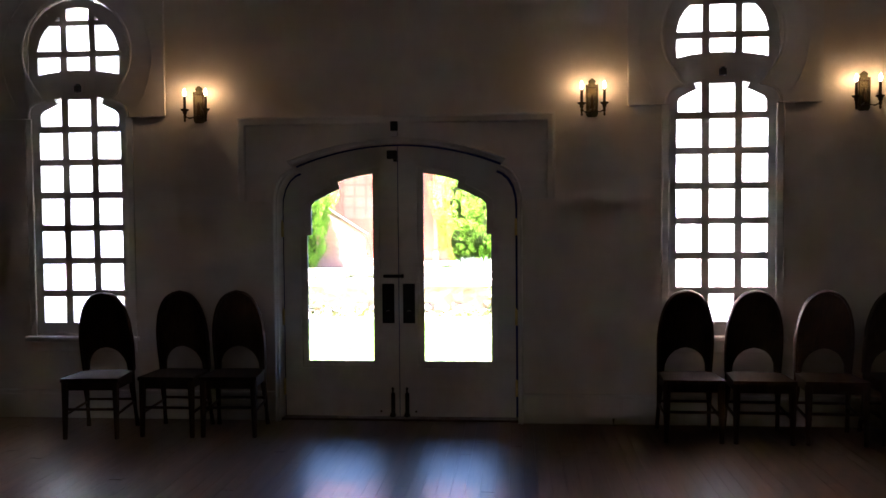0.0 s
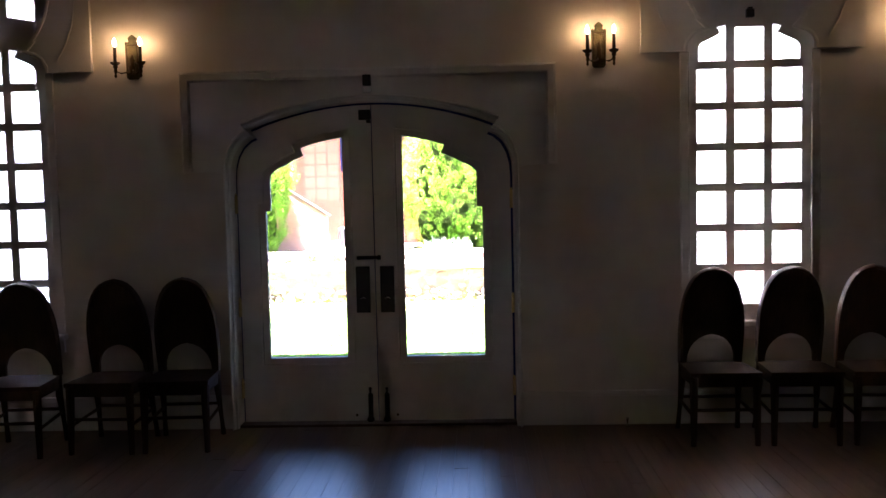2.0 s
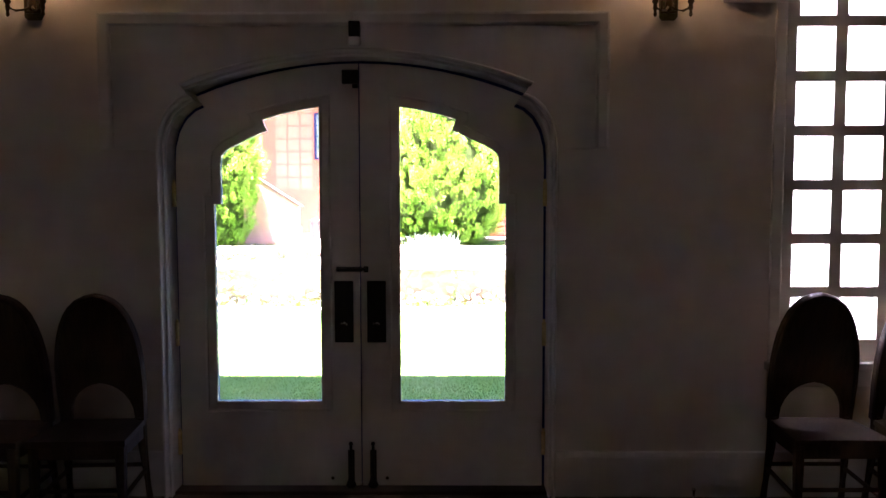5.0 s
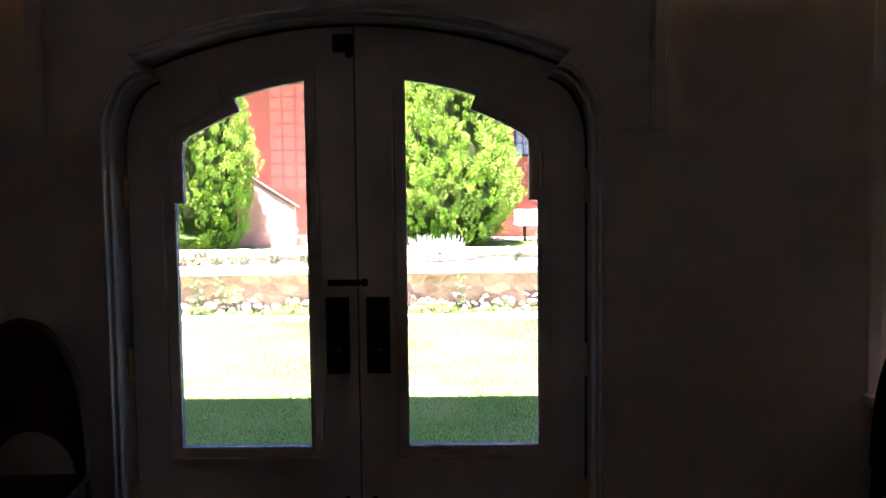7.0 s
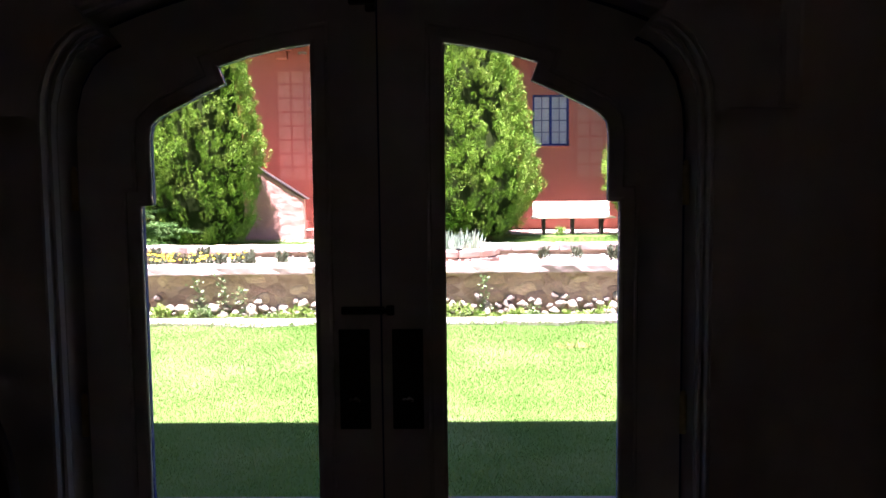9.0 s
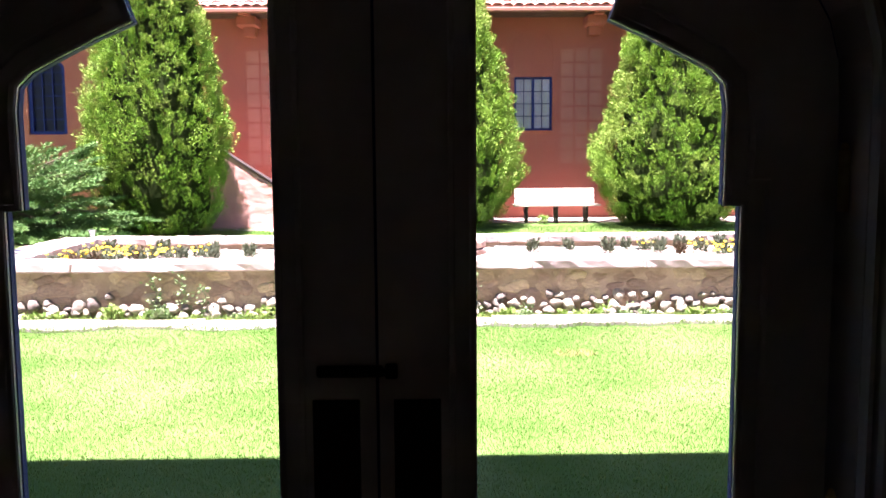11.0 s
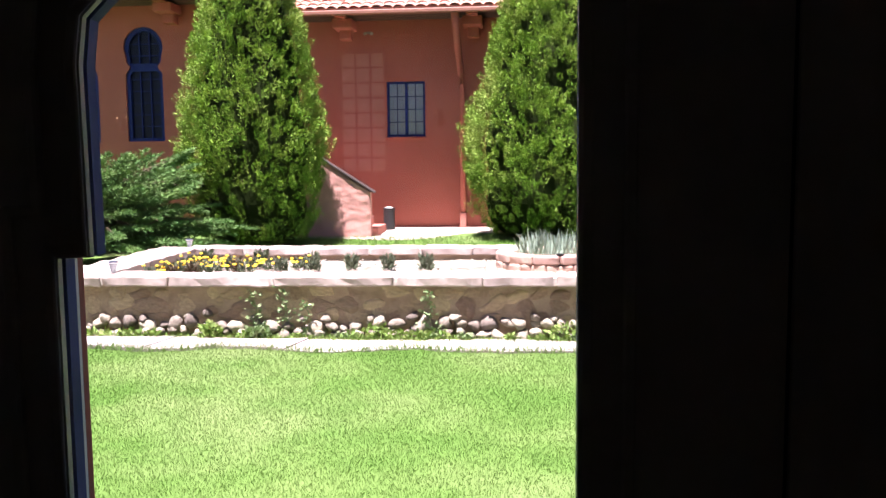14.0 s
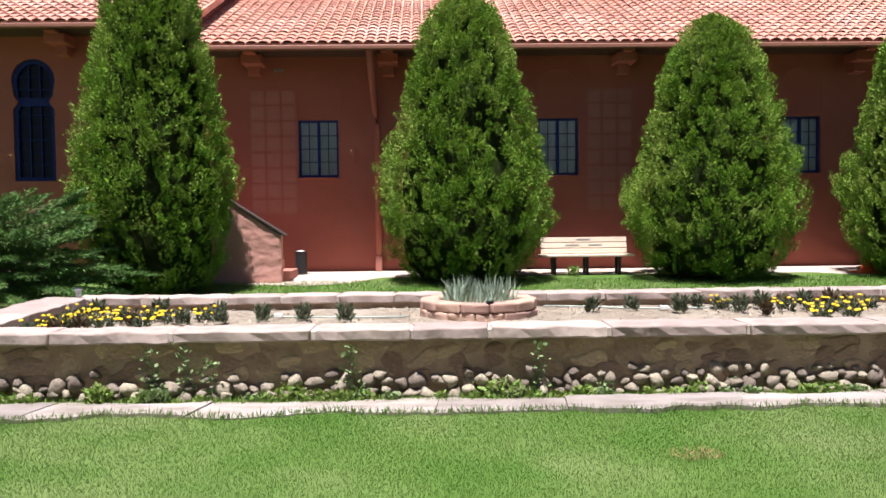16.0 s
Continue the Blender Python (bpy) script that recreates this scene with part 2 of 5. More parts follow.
def mesh_object(name, verts, faces, material, parent=None, label="", smooth=False):
    me = bpy.data.meshes.new(name)
    me.from_pydata([tuple(v) for v in verts], [], [tuple(f) for f in faces])
    me.update()
    if material:
        me.materials.append(material)
    if smooth:
        me.polygons.foreach_set("use_smooth", [True] * len(me.polygons))
    ob = new(name, me)
    if parent:
        ob.parent = parent
    if label:
        ob["label"] = label
    return ob


def part(name, bm, material, parent=None, label="", smooth=False):
    me = bpy.data.meshes.new(name)
    bmesh.ops.recalc_face_normals(bm, faces=bm.faces)
    bm.to_mesh(me)
    bm.free()
    me.materials.append(material)
    if smooth:
        me.polygons.foreach_set("use_smooth", [True] * len(me.polygons))
    ob = new(name, me)
    if parent:
        ob.parent = parent
    if label:
        ob["label"] = label
    return ob


def shared(name, me, parent, m):
    ob = new(name, me)
    ob.parent = parent
    ob.matrix_basis = m
    return ob


def base(name, at=(0, 0, 0), rz=0.0):
    ob = new(name)
    ob.empty_display_size = 0.1
    ob.matrix_basis = pose(*at, 0, 0, rz)
    return ob


def add_box(bm, x0, x1, y0, y1, z0, z1, bevel=0.0, m=None):
    b = bmesh.new()
    bmesh.ops.create_cube(b, size=1.0)
    for v in b.verts:
        v.co = Vector(((x0 + x1) / 2 + v.co.x * (x1 - x0), (y0 + y1) / 2 + v.co.y * (y1 - y0), (z0 + z1) / 2 + v.co.z * (z1 - z0)))
    if bevel:
        bmesh.ops.bevel(b, geom=b.edges[:], offset=bevel, segments=2, affect="EDGES", profile=0.5)
    if m:
        bmesh.ops.transform(b, matrix=m, verts=b.verts)
    tmp = bpy.data.meshes.new("tmp")
    b.to_mesh(tmp)
    b.free()
    bm.from_mesh(tmp)
    bpy.data.meshes.remove(tmp)
    return bm


def box(x0, x1, y0, y1, z0, z1, bevel=0.0, m=None):
    return add_box(bmesh.new(), x0, x1, y0, y1, z0, z1, bevel, m)


def plate(outer, holes, y0, y1):
    """A slab between y0 and y1 with an outline and holes given as (x, z) loops."""
    bm = bmesh.new()
    loops = [outer] + list(holes)
    flat = [Vector((p[0], p[1], 0)) for lp in loops for p in lp]
    tris = geometry.tessellate_polygon([[Vector((p[0], p[1], 0)) for p in lp] for lp in loops])
    near = [bm.verts.new((v.x, y0, v.y)) for v in flat]
    far = [bm.verts.new((v.x, y1, v.y)) for v in flat]
    for t in tris:
        for ring in (near, far):
            try:
                bm.faces.new([ring[i] for i in t])
            except ValueError:
                pass
    k = 0
    for lp in loops:
        c = len(lp)
        for i in range(c):
            a, b = k + i, k + (i + 1) % c
            bm.faces.new((near[a], near[b], far[b], far[a]))
        k += c
    bmesh.ops.recalc_face_normals(bm, faces=bm.faces)
    return bm


def band(pts, width, y0, y1, closed=False, side=0.0):
    """A moulding that follows an (x, z) line: width across, from y0 to y1, with eased edges."""
    n = len(pts)
    bm = bmesh.new()
    prof = [(-0.5, y1), (-0.5, y0 + 0.3 * (y1 - y0)), (-0.3, y0), (0.3, y0), (0.5, y0 + 0.3 * (y1 - y0)), (0.5, y1)]
    rings = []
    for i, p in enumerate(pts):
        a = Vector(pts[(i - 1) % n] if closed or i else p)
        c = Vector(pts[(i + 1) % n] if closed or i < n - 1 else p)
        p = Vector(p)
        d1, d2 = (p - a), (c - p)
        d1 = d1.normalized() if d1.length > 1e-6 else d2.normalized()
        d2 = d2.normalized() if d2.length > 1e-6 else d1
        t = (d1 + d2)
        t = t.normalized() if t.length > 1e-4 else d1
        nrm = Vector((-t.y, t.x))
        k = 1.0 / max(0.5, abs(nrm.dot(Vector((-d1.y, d1.x)))))
        rings.append([bm.verts.new((p.x + nrm.x * (s + side) * width * k, y, p.y + nrm.y * (s + side) * width * k)) for s, y in prof])
    m = len(prof)
    for i in range(n if closed else n - 1):
        r, q = rings[i], rings[(i + 1) % n]
        for j in range(m):
            bm.faces.new((r[j], r[(j + 1) % m], q[(j + 1) % m], q[j]))
    if not closed:
        bm.faces.new(rings[0])
        bm.faces.new(rings[-1])
    return bm


def tube(bm, pts, radii, seg=8):
    """A round rod through 3D points with a radius at each."""
    rings = []
    for i, p in enumerate(pts):
        p = Vector(p)
        d = (Vector(pts[min(i + 1, len(pts) - 1)]) - Vector(pts[max(i - 1, 0)])).normalized()
        u = d.orthogonal().normalized() if abs(d.z) < 0.99 else Vector((1, 0, 0))
        u = (u - d * u.dot(d)).normalized()
        w = d.cross(u)
        r = radii[i] if isinstance(radii, (list, tuple)) else radii
        rings.append([bm.verts.new(p + (u * math.cos(a) + w * math.sin(a)) * r) for a in [2 * math.pi * k / seg for k in range(seg)]])
    for r, q in zip(rings, rings[1:]):
        for j in range(seg):
            bm.faces.new((r[j], r[(j + 1) % seg], q[(j + 1) % seg], q[j]))
    bm.faces.new(rings[0])
    bm.faces.new(rings[-1])
    return bm


def lathe(bm, profile, at=(0, 0, 0), seg=14):
    """A turned shape: profile of (radius, z) from the bottom up."""
    rings = [[bm.verts.new((at[0] + r * math.cos(2 * math.pi * k / seg), at[1] + r * math.sin(2 * math.pi * k / seg), at[2] + z)) for k in range(seg)] for r, z in profile]
    for r, q in zip(rings, rings[1:]):
        for j in range(seg):
            bm.faces.new((r[j], r[(j + 1) % seg], q[(j + 1) % seg], q[j]))
    bm.faces.new(rings[0])
    bm.faces.new(rings[-1])
    return bm


def leaves(name, roots, ways, sides, lengths, widths, material, parent=None, label=""):
    """Many small pointed blades as one mesh: each from its root along its way, broadest in the middle."""
    n = len(roots)
    L, W = lengths[:, None], widths[:, None]
    v = np.empty((n, 4, 3))
    v[:, 0], v[:, 2] = roots, roots + ways * L
    mid = roots + ways * L * 0.5
    v[:, 1], v[:, 3] = mid + sides * W * 0.5, mid - sides * W * 0.5
    me = bpy.data.meshes.new(name)
    me.vertices.add(4 * n)
    me.vertices.foreach_set("co", v.reshape(-1))
    me.loops.add(4 * n)
    me.loops.foreach_set("vertex_index", np.arange(4 * n, dtype=np.int32))
    me.polygons.add(n)
    me.polygons.foreach_set("loop_start", np.arange(0, 4 * n, 4, dtype=np.int32))
    me.update(calc_edges=True)
    me.materials.append(material)
    ob = new(name, me)
    if parent:
        ob.parent = parent
    if label:
        ob["label"] = label
    return ob


def unit(a):
    return a / np.maximum(np.linalg.norm(a, axis=1, keepdims=True), 1e-9)


rng = np.random.default_rng(7)


def rock_mesh(name, seed, material, sub=2, rough=0.22, cuts=0):
    bm = bmesh.new()
    bmesh.ops.create_icosphere(bm, subdivisions=sub, radius=0.5)
    for v in bm.verts:
        v.co *= 1 + rough * noise.noise(v.co * 1.7 + Vector((seed * 7.3, seed * 3.1, 0)))
    chip = random.Random(seed)
    for _ in range(cuts):
        q = Vector((chip.gauss(0, 1), chip.gauss(0, 1), chip.gauss(0, 1))).normalized()
        for v in bm.verts:
            d = v.co.dot(q) - chip.uniform(0.325, 0.345)
            if d > 0:
                v.co -= q * d * 0.92
    me = bpy.data.meshes.new(name)
    bm.to_mesh(me)
    bm.free()
    me.materials.append(material)
    me.polygons.foreach_set("use_smooth", [True] * len(me.polygons))
    return me


def block_mesh(name, sx, sy, sz, seed, material, jag=0.012, bevel=0.012, cuts=3):
    """A roughly dressed block centred in x and y, standing on z = 0."""
    bm = box(-sx / 2, sx / 2, -sy / 2, sy / 2, 0, sz, bevel)
    bmesh.ops.subdivide_edges(bm, edges=[e for e in bm.edges if e.calc_length() > 0.12], cuts=cuts, use_grid_fill=True)
    for v in bm.verts:
        q = v.co * 6 + Vector((seed * 5.7, seed * 1.3, seed))
        v.co += jag * Vector((noise.noise(q), noise.noise(q + Vector((9, 0, 0))), 0.5 * noise.noise(q + Vector((0, 9, 0)))))
    bmesh.ops.recalc_face_normals(bm, faces=bm.faces)
    me = bpy.data.meshes.new(name)
    bm.to_mesh(me)
    bm.free()
    me.materials.append(material)
    return me

# ---- hall shell ----
WALL_IN, WALL_OUT = -0.085, 0.40
X0, X1, YB, HC = -7.6, 6.4, -12.9, 4.6
WIN_L, WIN_R = -2.464, 2.384


def moulding(line, profile):
    """A moulding round the door: profile of (metres out from the line, y), swept along the line."""
    bm = bmesh.new()
    rings = [[bm.verts.new((x + s * x / 0.905, y, z + (s if z > 1.0 else 0.0))) for s, y in profile] for x, z in line]
    m = len(profile)
    for r, q in zip(rings, rings[1:]):
        for j in range(m):
            bm.faces.new((r[j], r[(j + 1) % m], q[(j + 1) % m], q[j]))
    bm.faces.new(rings[0])
    bm.faces.new(rings[-1])
    return bm


def door_curve():
    """Right half of the door head, from the jamb's foot to the crown: jamb, ogee, cusp, flat arch."""
    pts = [(0.905, 0.0), (0.905, 1.62), (0.900, 1.70), (0.880, 1.775), (0.845, 1.835), (0.800, 1.875), (0.757, 1.893), (0.797, 1.944)]
    pts += [(x, 2.10 - 0.155 * (x / 0.8) ** 2) for x in (0.70, 0.6, 0.5, 0.4, 0.3, 0.2, 0.1, 0.0)]
    return pts


def both(pts):
    return pts + [(-x, z) for x, z in reversed(pts[:-1])]


DOOR_LINE = both(door_curve())
door_hole = [(x, max(z, -0.02)) for x, z in DOOR_LINE]
win_hole = lambda cx: [(cx - 0.40, 0.66), (cx + 0.40, 0.66), (cx + 0.40, 2.9)] + [(cx + 0.40 * math.cos(a), 2.9 + 0.36 * math.sin(a)) for a in [math.pi * k / 12 for k in range(1, 12)]] + [(cx - 0.40, 2.9)]
outer = [(X0, -0.1), (X1, -0.1), (X1, 5.0), (X0, 5.0)]
north = tagged(part("wall_north", plate(outer, [door_hole, win_hole(WIN_L), win_hole(WIN_R)], WALL_IN, WALL_OUT), CREAM),
               "cream painted plaster wall with arched openings", "wall", kind="structure")
# unseen red facing, added so the far panes reflect something darker
part("outer_render", plate([(X0, -0.1), (X1, -0.1), (X1, 4.88), (X0, 4.88)], [door_hole, win_hole(WIN_L), win_hole(WIN_R)], WALL_OUT + 0.001, WALL_OUT + 0.016), STUCCO, north, "unseen red stucco skin added to darken reflections")
tagged(part("wall_south", box(X0, X1, YB - 0.3, YB, -0.1, 5.0), CREAM), "plain cream painted plaster wall", "wall", kind="structure")
tagged(part("wall_west", box(X0 - 0.3, X0, YB - 0.3, WALL_OUT, -0.1, 5.0), CREAM), "plain cream painted plaster wall", "wall", kind="structure")
tagged(part("wall_east", box(X1, X1 + 0.3, YB - 0.3, WALL_OUT, -0.1, 5.0), CREAM), "plain cream painted plaster wall", "wall", kind="structure")
tagged(part("ceiling", box(X0, X1, YB, WALL_IN, HC, HC + 0.2), CEIL), "plain plaster ceiling", "ceiling", kind="structure")
tagged(part("roof", box(X0 - 0.9, X1 + 0.9, YB - 1.2, 1.43, 4.9, 5.15), GUTTER), "overhanging roof of the hall", "roof", kind="structure")
floor = tagged(part("floor", box(X0, X1, YB, WALL_IN, -0.12, -0.004), FLOOR), "dark polished hardwood board floor", "floor", kind="structure")

# ---- door head panel, arch moulding, baseboards ----
head = base("door_surround")
tagged(head, "cream painted arched door surround with raised panel", "door frame", kind="structure")
panel_out = [(0.985, 1.67), (1.182, 1.67), (1.182, 2.305), (-1.205, 2.305), (-1.205, 1.67), (-0.985, 1.67)]
head_edge = [(x * 1.03, z + 0.03) for x, z in DOOR_LINE if z > 1.6]
panel_loop = panel_out + list(reversed(head_edge))
part("panel", plate(panel_loop, [], -0.118, WALL_IN - 0.001), TRIM, head)
part("panel_moulding", band([(1.146, 1.675), (1.146, 2.269), (-1.169, 2.269), (-1.169, 1.675)], 0.060, -0.136, -0.1185), TRIM, head)
part("panel_edge", band([(1.182, 1.672), (1.182, 2.305), (-1.205, 2.305), (-1.205, 1.672)], 0.012, -0.1215, WALL_IN - 0.002, side=0.4), TRIM, head)
part("arch_moulding", moulding(DOOR_LINE, [(0.001, -0.088), (0.001, -0.108), (0.003, -0.116), (0.011, -0.118), (0.012, -0.094), (0.017, -0.094), (0.018, -0.126), (0.022, -0.140),
                                          (0.029, -0.142), (0.034, -0.132), (0.036, -0.120), (0.036, -0.088)]), TRIM, head)
# dark blue stands in for the shade in the gap round the leaves
part("door_stop", band([(x * 0.985, z - 0.016) for x, z in DOOR_LINE], 0.06, 0.0355, 0.10), BLUE, head, "rebate coloured dark for the shaded door gap")
tagged(part("threshold", box(-0.905, 0.905, WALL_IN, 0.30, -0.03, 0.016, 0.006), THRESH), "dark worn wooden door threshold", "threshold", kind="structure")
for a, b in ((-7.6, -0.944), (0.944, 6.4)):
    bm = box(a, b, -0.105, WALL_IN - 0.002, 0.0, 0.19, 0.003)
    add_box(bm, a, b, -0.112, WALL_IN - 0.002, 0.19, 0.222, 0.006)
    tagged(part("baseboard", bm, TRIM), "tall cream painted baseboard with moulded top", "baseboard", kind="structure")

# ---- doors ----
GLASS_R = [(0.195, 0.442), (0.706, 0.442), (0.706, 1.411), (0.672, 1.412), (0.674, 1.60), (0.668, 1.645), (0.640, 1.672), (0.600, 1.693), (0.520, 1.733),
           (0.447, 1.765), (0.466, 1.816), (0.38, 1.843), (0.28, 1.864), (0.195, 1.877)]
leaf_line = [(0.0, 0.018), (0.8887, 0.018)] + [(x * 0.982, z - 0.017) for x, z in door_curve()[1:]]


def grow(loop, d):
    """The loop moved outwards by d (a counter-clockwise loop)."""
    res = []
    n = len(loop)
    for i in range(n):
        a, p, c = Vector(loop[i - 1]), Vector(loop[i]), Vector(loop[(i + 1) % n])
        n1, n2 = (p - a).normalized(), (c - p).normalized()
        t = (n1 + n2).normalized()
        o = Vector((t.y, -t.x))
        k = min(1.6, 1 / max(0.4, o.dot(Vector((n1.y, -n1.x)))))
        res.append(tuple(p + o * d * k))
    return res


def door_leaf(name, s):
    """One leaf; s = 1 for the leaf hinged on the east, -1 for the other."""
    fl = lambda lp: [(s * x, z) for x, z in (lp if s > 0 else reversed(lp))]
    d = base(name)
    tagged(d, "cream painted double door leaf with shaped glass, closed", "door", kind="structure")
    gap = [(max(x, 0.003), z) for x, z in leaf_line]
    part("leaf", plate(fl(gap), [fl(GLASS_R)], 0.0, 0.008), DOORPAINT, d)
    part("outer_face", plate(fl(gap), [fl(grow(GLASS_R, 0.001))], 0.017, 0.034), BLUE, d, "dark blue painted outside face")
    part("pane", plate(fl(grow(GLASS_R, 0.012)), [], 0.012, 0.015), GLASS, d, "clear glass pane").visible_shadow = False
    part("glazing_bead", band(fl(grow(GLASS_R, 0.008)), 0.012, -0.004, -0.0005, closed=True), DOORPAINT, d)
    part("glazing_frame", band(fl(grow(GLASS_R, 0.048)), 0.012, -0.009, -0.0005, closed=True), DOORPAINT, d)
    cx = -0.081 if s < 0 else 0.078
    bm = box(cx - 0.046, cx + 0.046, -0.007, -0.0005, 0.735, 1.038, 0.002)
    pl = part("push_plate", bm, BLACKMETAL, d, "dark bronze push plate")
    bm = tube(bmesh.new(), [(cx - 0.012, -0.008, 0.83), (cx - 0.012, -0.03, 0.832), (cx + 0.004, -0.038, 0.836), (cx + 0.018, -0.034, 0.828)], [0.006, 0.006, 0.008, 0.005], 8)
    part("thumb_latch", bm, CHROME, pl, "worn steel thumb latch", True)
    for z in (1.458, 0.78, 0.24):
        bm = tube(bmesh.new(), [(s * 0.893, -0.020, z - 0.058), (s * 0.893, -0.020, z + 0.058)], 0.0105, 10)
        lathe(bm, [(0.005, 0), (0.009, 0.006), (0.004, 0.014)], (s * 0.893, -0.020, z + 0.058), 8)
        part("hinge", bm, BRASS, d, "brass hinge", True)
    fx = -0.052 if s < 0 else 0.057
    bm = box(fx - 0.016, fx + 0.016, -0.012, -0.0005, 0.03, 0.20, 0.004)
    tube(bm, [(fx, -0.020, 0.012), (fx, -0.020, 0.235)], [0.010, 0.007], 10)
    lathe(bm, [(0.006, 0), (0.011, 0.006), (0.008, 0.018)], (fx, -0.020, 0.225), 10)
    lathe(bm, [(0.022, 0), (0.026, 0.012), (0.018, 0.03), (0.010, 0.05)], (fx, -0.020, 0.018), 12)
    part("foot_bolt", bm, BLACKMETAL, d, "black iron foot bolt", True)
    part("screw_cap", lathe(bmesh.new(), [(0.009, 0), (0.007, 0.004)], (0, 0, 0), 10), BRONZE, d).matrix_basis = pose(s * 0.135 - 0.01, -0.0005, 0.055, 90, 0, 0)
    return d


door_w = door_leaf("door_1", -1)
door_e = door_leaf("door_2", 1)
bm = box(-0.118, 0.012, -0.010, -0.0005, 1.083, 1.107, 0.005)
tube(bm, [(-0.10, -0.014, 1.095), (0.03, -0.014, 1.095)], 0.008, 10)
part("barrel_bolt", bm, BLACKMETAL, door_w, "black barrel bolt")
part("bolt_keeper", box(0.016, 0.040, -0.012, -0.0005, 1.080, 1.110, 0.004), BLACKMETAL, door_e)
bm = box(-0.078, 0.0, -0.03, -0.0005, 1.985, 2.05, 0.004)
add_box(bm, -0.03, -0.002, -0.024, -0.0005, 1.965, 1.984, 0.003)
part("latch_box", bm, BLACKMETAL, door_w, "black latch box at the leaf's top")
part("astragal", box(-0.022, 0.022, 0.0345, 0.050, 0.02, 2.085, 0.003), BLUE, door_w, "dark blue overlapping strip")
sensor = base("door_sensor", (-0.003, -0.139, 2.118))
tagged(sensor, "small grey door sensor above the arch", "sensor")
part("body", box(-0.026, 0.026, -0.020, 0.020, 0.066, 0.136, 0.004), BLACKMETAL, sensor)
part("lens", box(-0.028, 0.028, -0.036, 0.020, 0.023, 0.064, 0.012), WHITEPLASTIC, sensor, "white plastic lens")

# ---- windows ----
PX = [(-0.324, -0.145), (-0.089, 0.090), (0.144, 0.324)]
ROWZ = [0.761 + 0.2545 * k for k in range(7)]


def window(name, cx):
    w = base(name, (cx, 0, -0.018 if cx < 0 else 0.0))
    tagged(w, "tall keyhole-arched window with small frosted panes", "window", kind="structure")
    holes = []
    for c, (a, b) in enumerate(PX):
        for r, z in enumerate(ROWZ):
            if r == 6 and c != 1:
                s = -1 if c == 0 else 1
                lo, hi = min(abs(a), abs(b)), max(abs(a), abs(b)) - 0.012
                lp = [(lo, z), (hi, z), (hi, z + 0.085), (hi - 0.02, z + 0.112), (lo + 0.085, z + 0.142), (lo + 0.03, z + 0.168), (lo + 0.055, z + 0.208), (lo, z + 0.218)]
                holes.append([(s * x, q) for x, q in (lp if s > 0 else reversed(lp))])
            else:
                holes.append([(a, z), (b, z), (b, z + 0.204), (a, z + 0.204)])
    top = lambda x: 3.195 - 1.35 * x * x - 6.0 * x ** 4
    low = lambda x: 2.718 - 0.36 * x * x
    for c, (a, b) in enumerate(PX):
        holes.append([(a, low(a)), (0.5 * (a + b), low(0.5 * (a + b))), (b, low(b)), (b, 2.817), (a, 2.817)])
        if c == 1:
            holes.append([(a, 2.865), (b, 2.865), (b, 3.058), (a, 3.058)])
            holes.append([(a, 3.098), (b, 3.098), (b, top(b)), (0.03, top(0.03)), (-0.03, top(0.03)), (a, top(a))])
        else:
            lp = [(0.140, 2.865), (0.326, 2.865), (0.300, 2.96), (0.262, 3.02), (0.225, 3.058), (0.140, 3.058)]
            holes.append([((x if c == 2 else -x), z) for x, z in (lp if c == 2 else reversed(lp))])
            lp = [(0.140, 3.098), (0.178, 3.098), (0.140, 3.125)]
            holes.append([((x if c == 2 else -x), z) for x, z in (lp if c == 2 else reversed(lp))])
    frame_out = [(-0.40, 0.66), (0.40, 0.66), (0.40, 2.9)] + [(0.40 * math.cos(a), 2.9 + 0.36 * math.sin(a)) for a in [math.pi * k / 12 for k in range(1, 12)]] + [(-0.40, 2.9)]
    frame_out = [(x * 0.998, z) for x, z in frame_out]
    part("window_frame", plate(frame_out, holes, -0.078, -0.030), TRIM, w)
    part("outer_frame", plate(frame_out, [grow(h, 0.004) for h in holes], -0.024, 0.012), BLUE, w, "dark blue painted outside frame")
    pane = bpy.data.meshes.new("pane")
    bmp = box(-0.110, 0.110, -0.0275, -0.0255, -0.008, 0.222)
    bmp.to_mesh(pane)
    bmp.free()
    pane.materials.append(FROST)
    for c, (a, b) in enumerate(PX):
        for z in ROWZ + [2.652, 2.852, 3.085]:
            shared("pane", pane, w, pose(0.5 * (a + b), 0, z))
    for x in (-0.405, 0.405):
        part("casing", box(x - 0.028, x + 0.028, -0.100, WALL_IN - 0.002, 0.66, 2.346, 0.006), TRIM, w)
    bm = box(-0.45, 0.45, -0.150, WALL_IN - 0.002, 0.622, 0.66, 0.008)
    add_box(bm, -0.43, 0.43, -0.110, WALL_IN - 0.002, 0.54, 0.62, 0.004)
    part("window_sill", bm, TRIM, w)
    key = [(0.415, 2.345), (0.41, 2.39), (0.385, 2.44), (0.345, 2.470), (0.288, 2.488), (0.345, 2.545)]
    key += [(0.445 * math.cos(a), 2.85 + 0.445 * math.sin(a)) for a in [radians(-42 + 11 * k) for k in range(13)]]
    key = both(key[:-1] + [(0.0, 3.295)])
    hood_out = [(0.415, 2.345), (0.695, 2.345), (0.695, 3.75), (-0.675, 3.75), (-0.675, 2.345), (-0.415, 2.345)]
    part("hood", plate(hood_out + list(reversed(key[1:-1])), [], -0.112, WALL_IN - 0.001), TRIM, w)
    part("hood_moulding", band(key, 0.022, -0.118, -0.1125, side=0.5), TRIM, w)
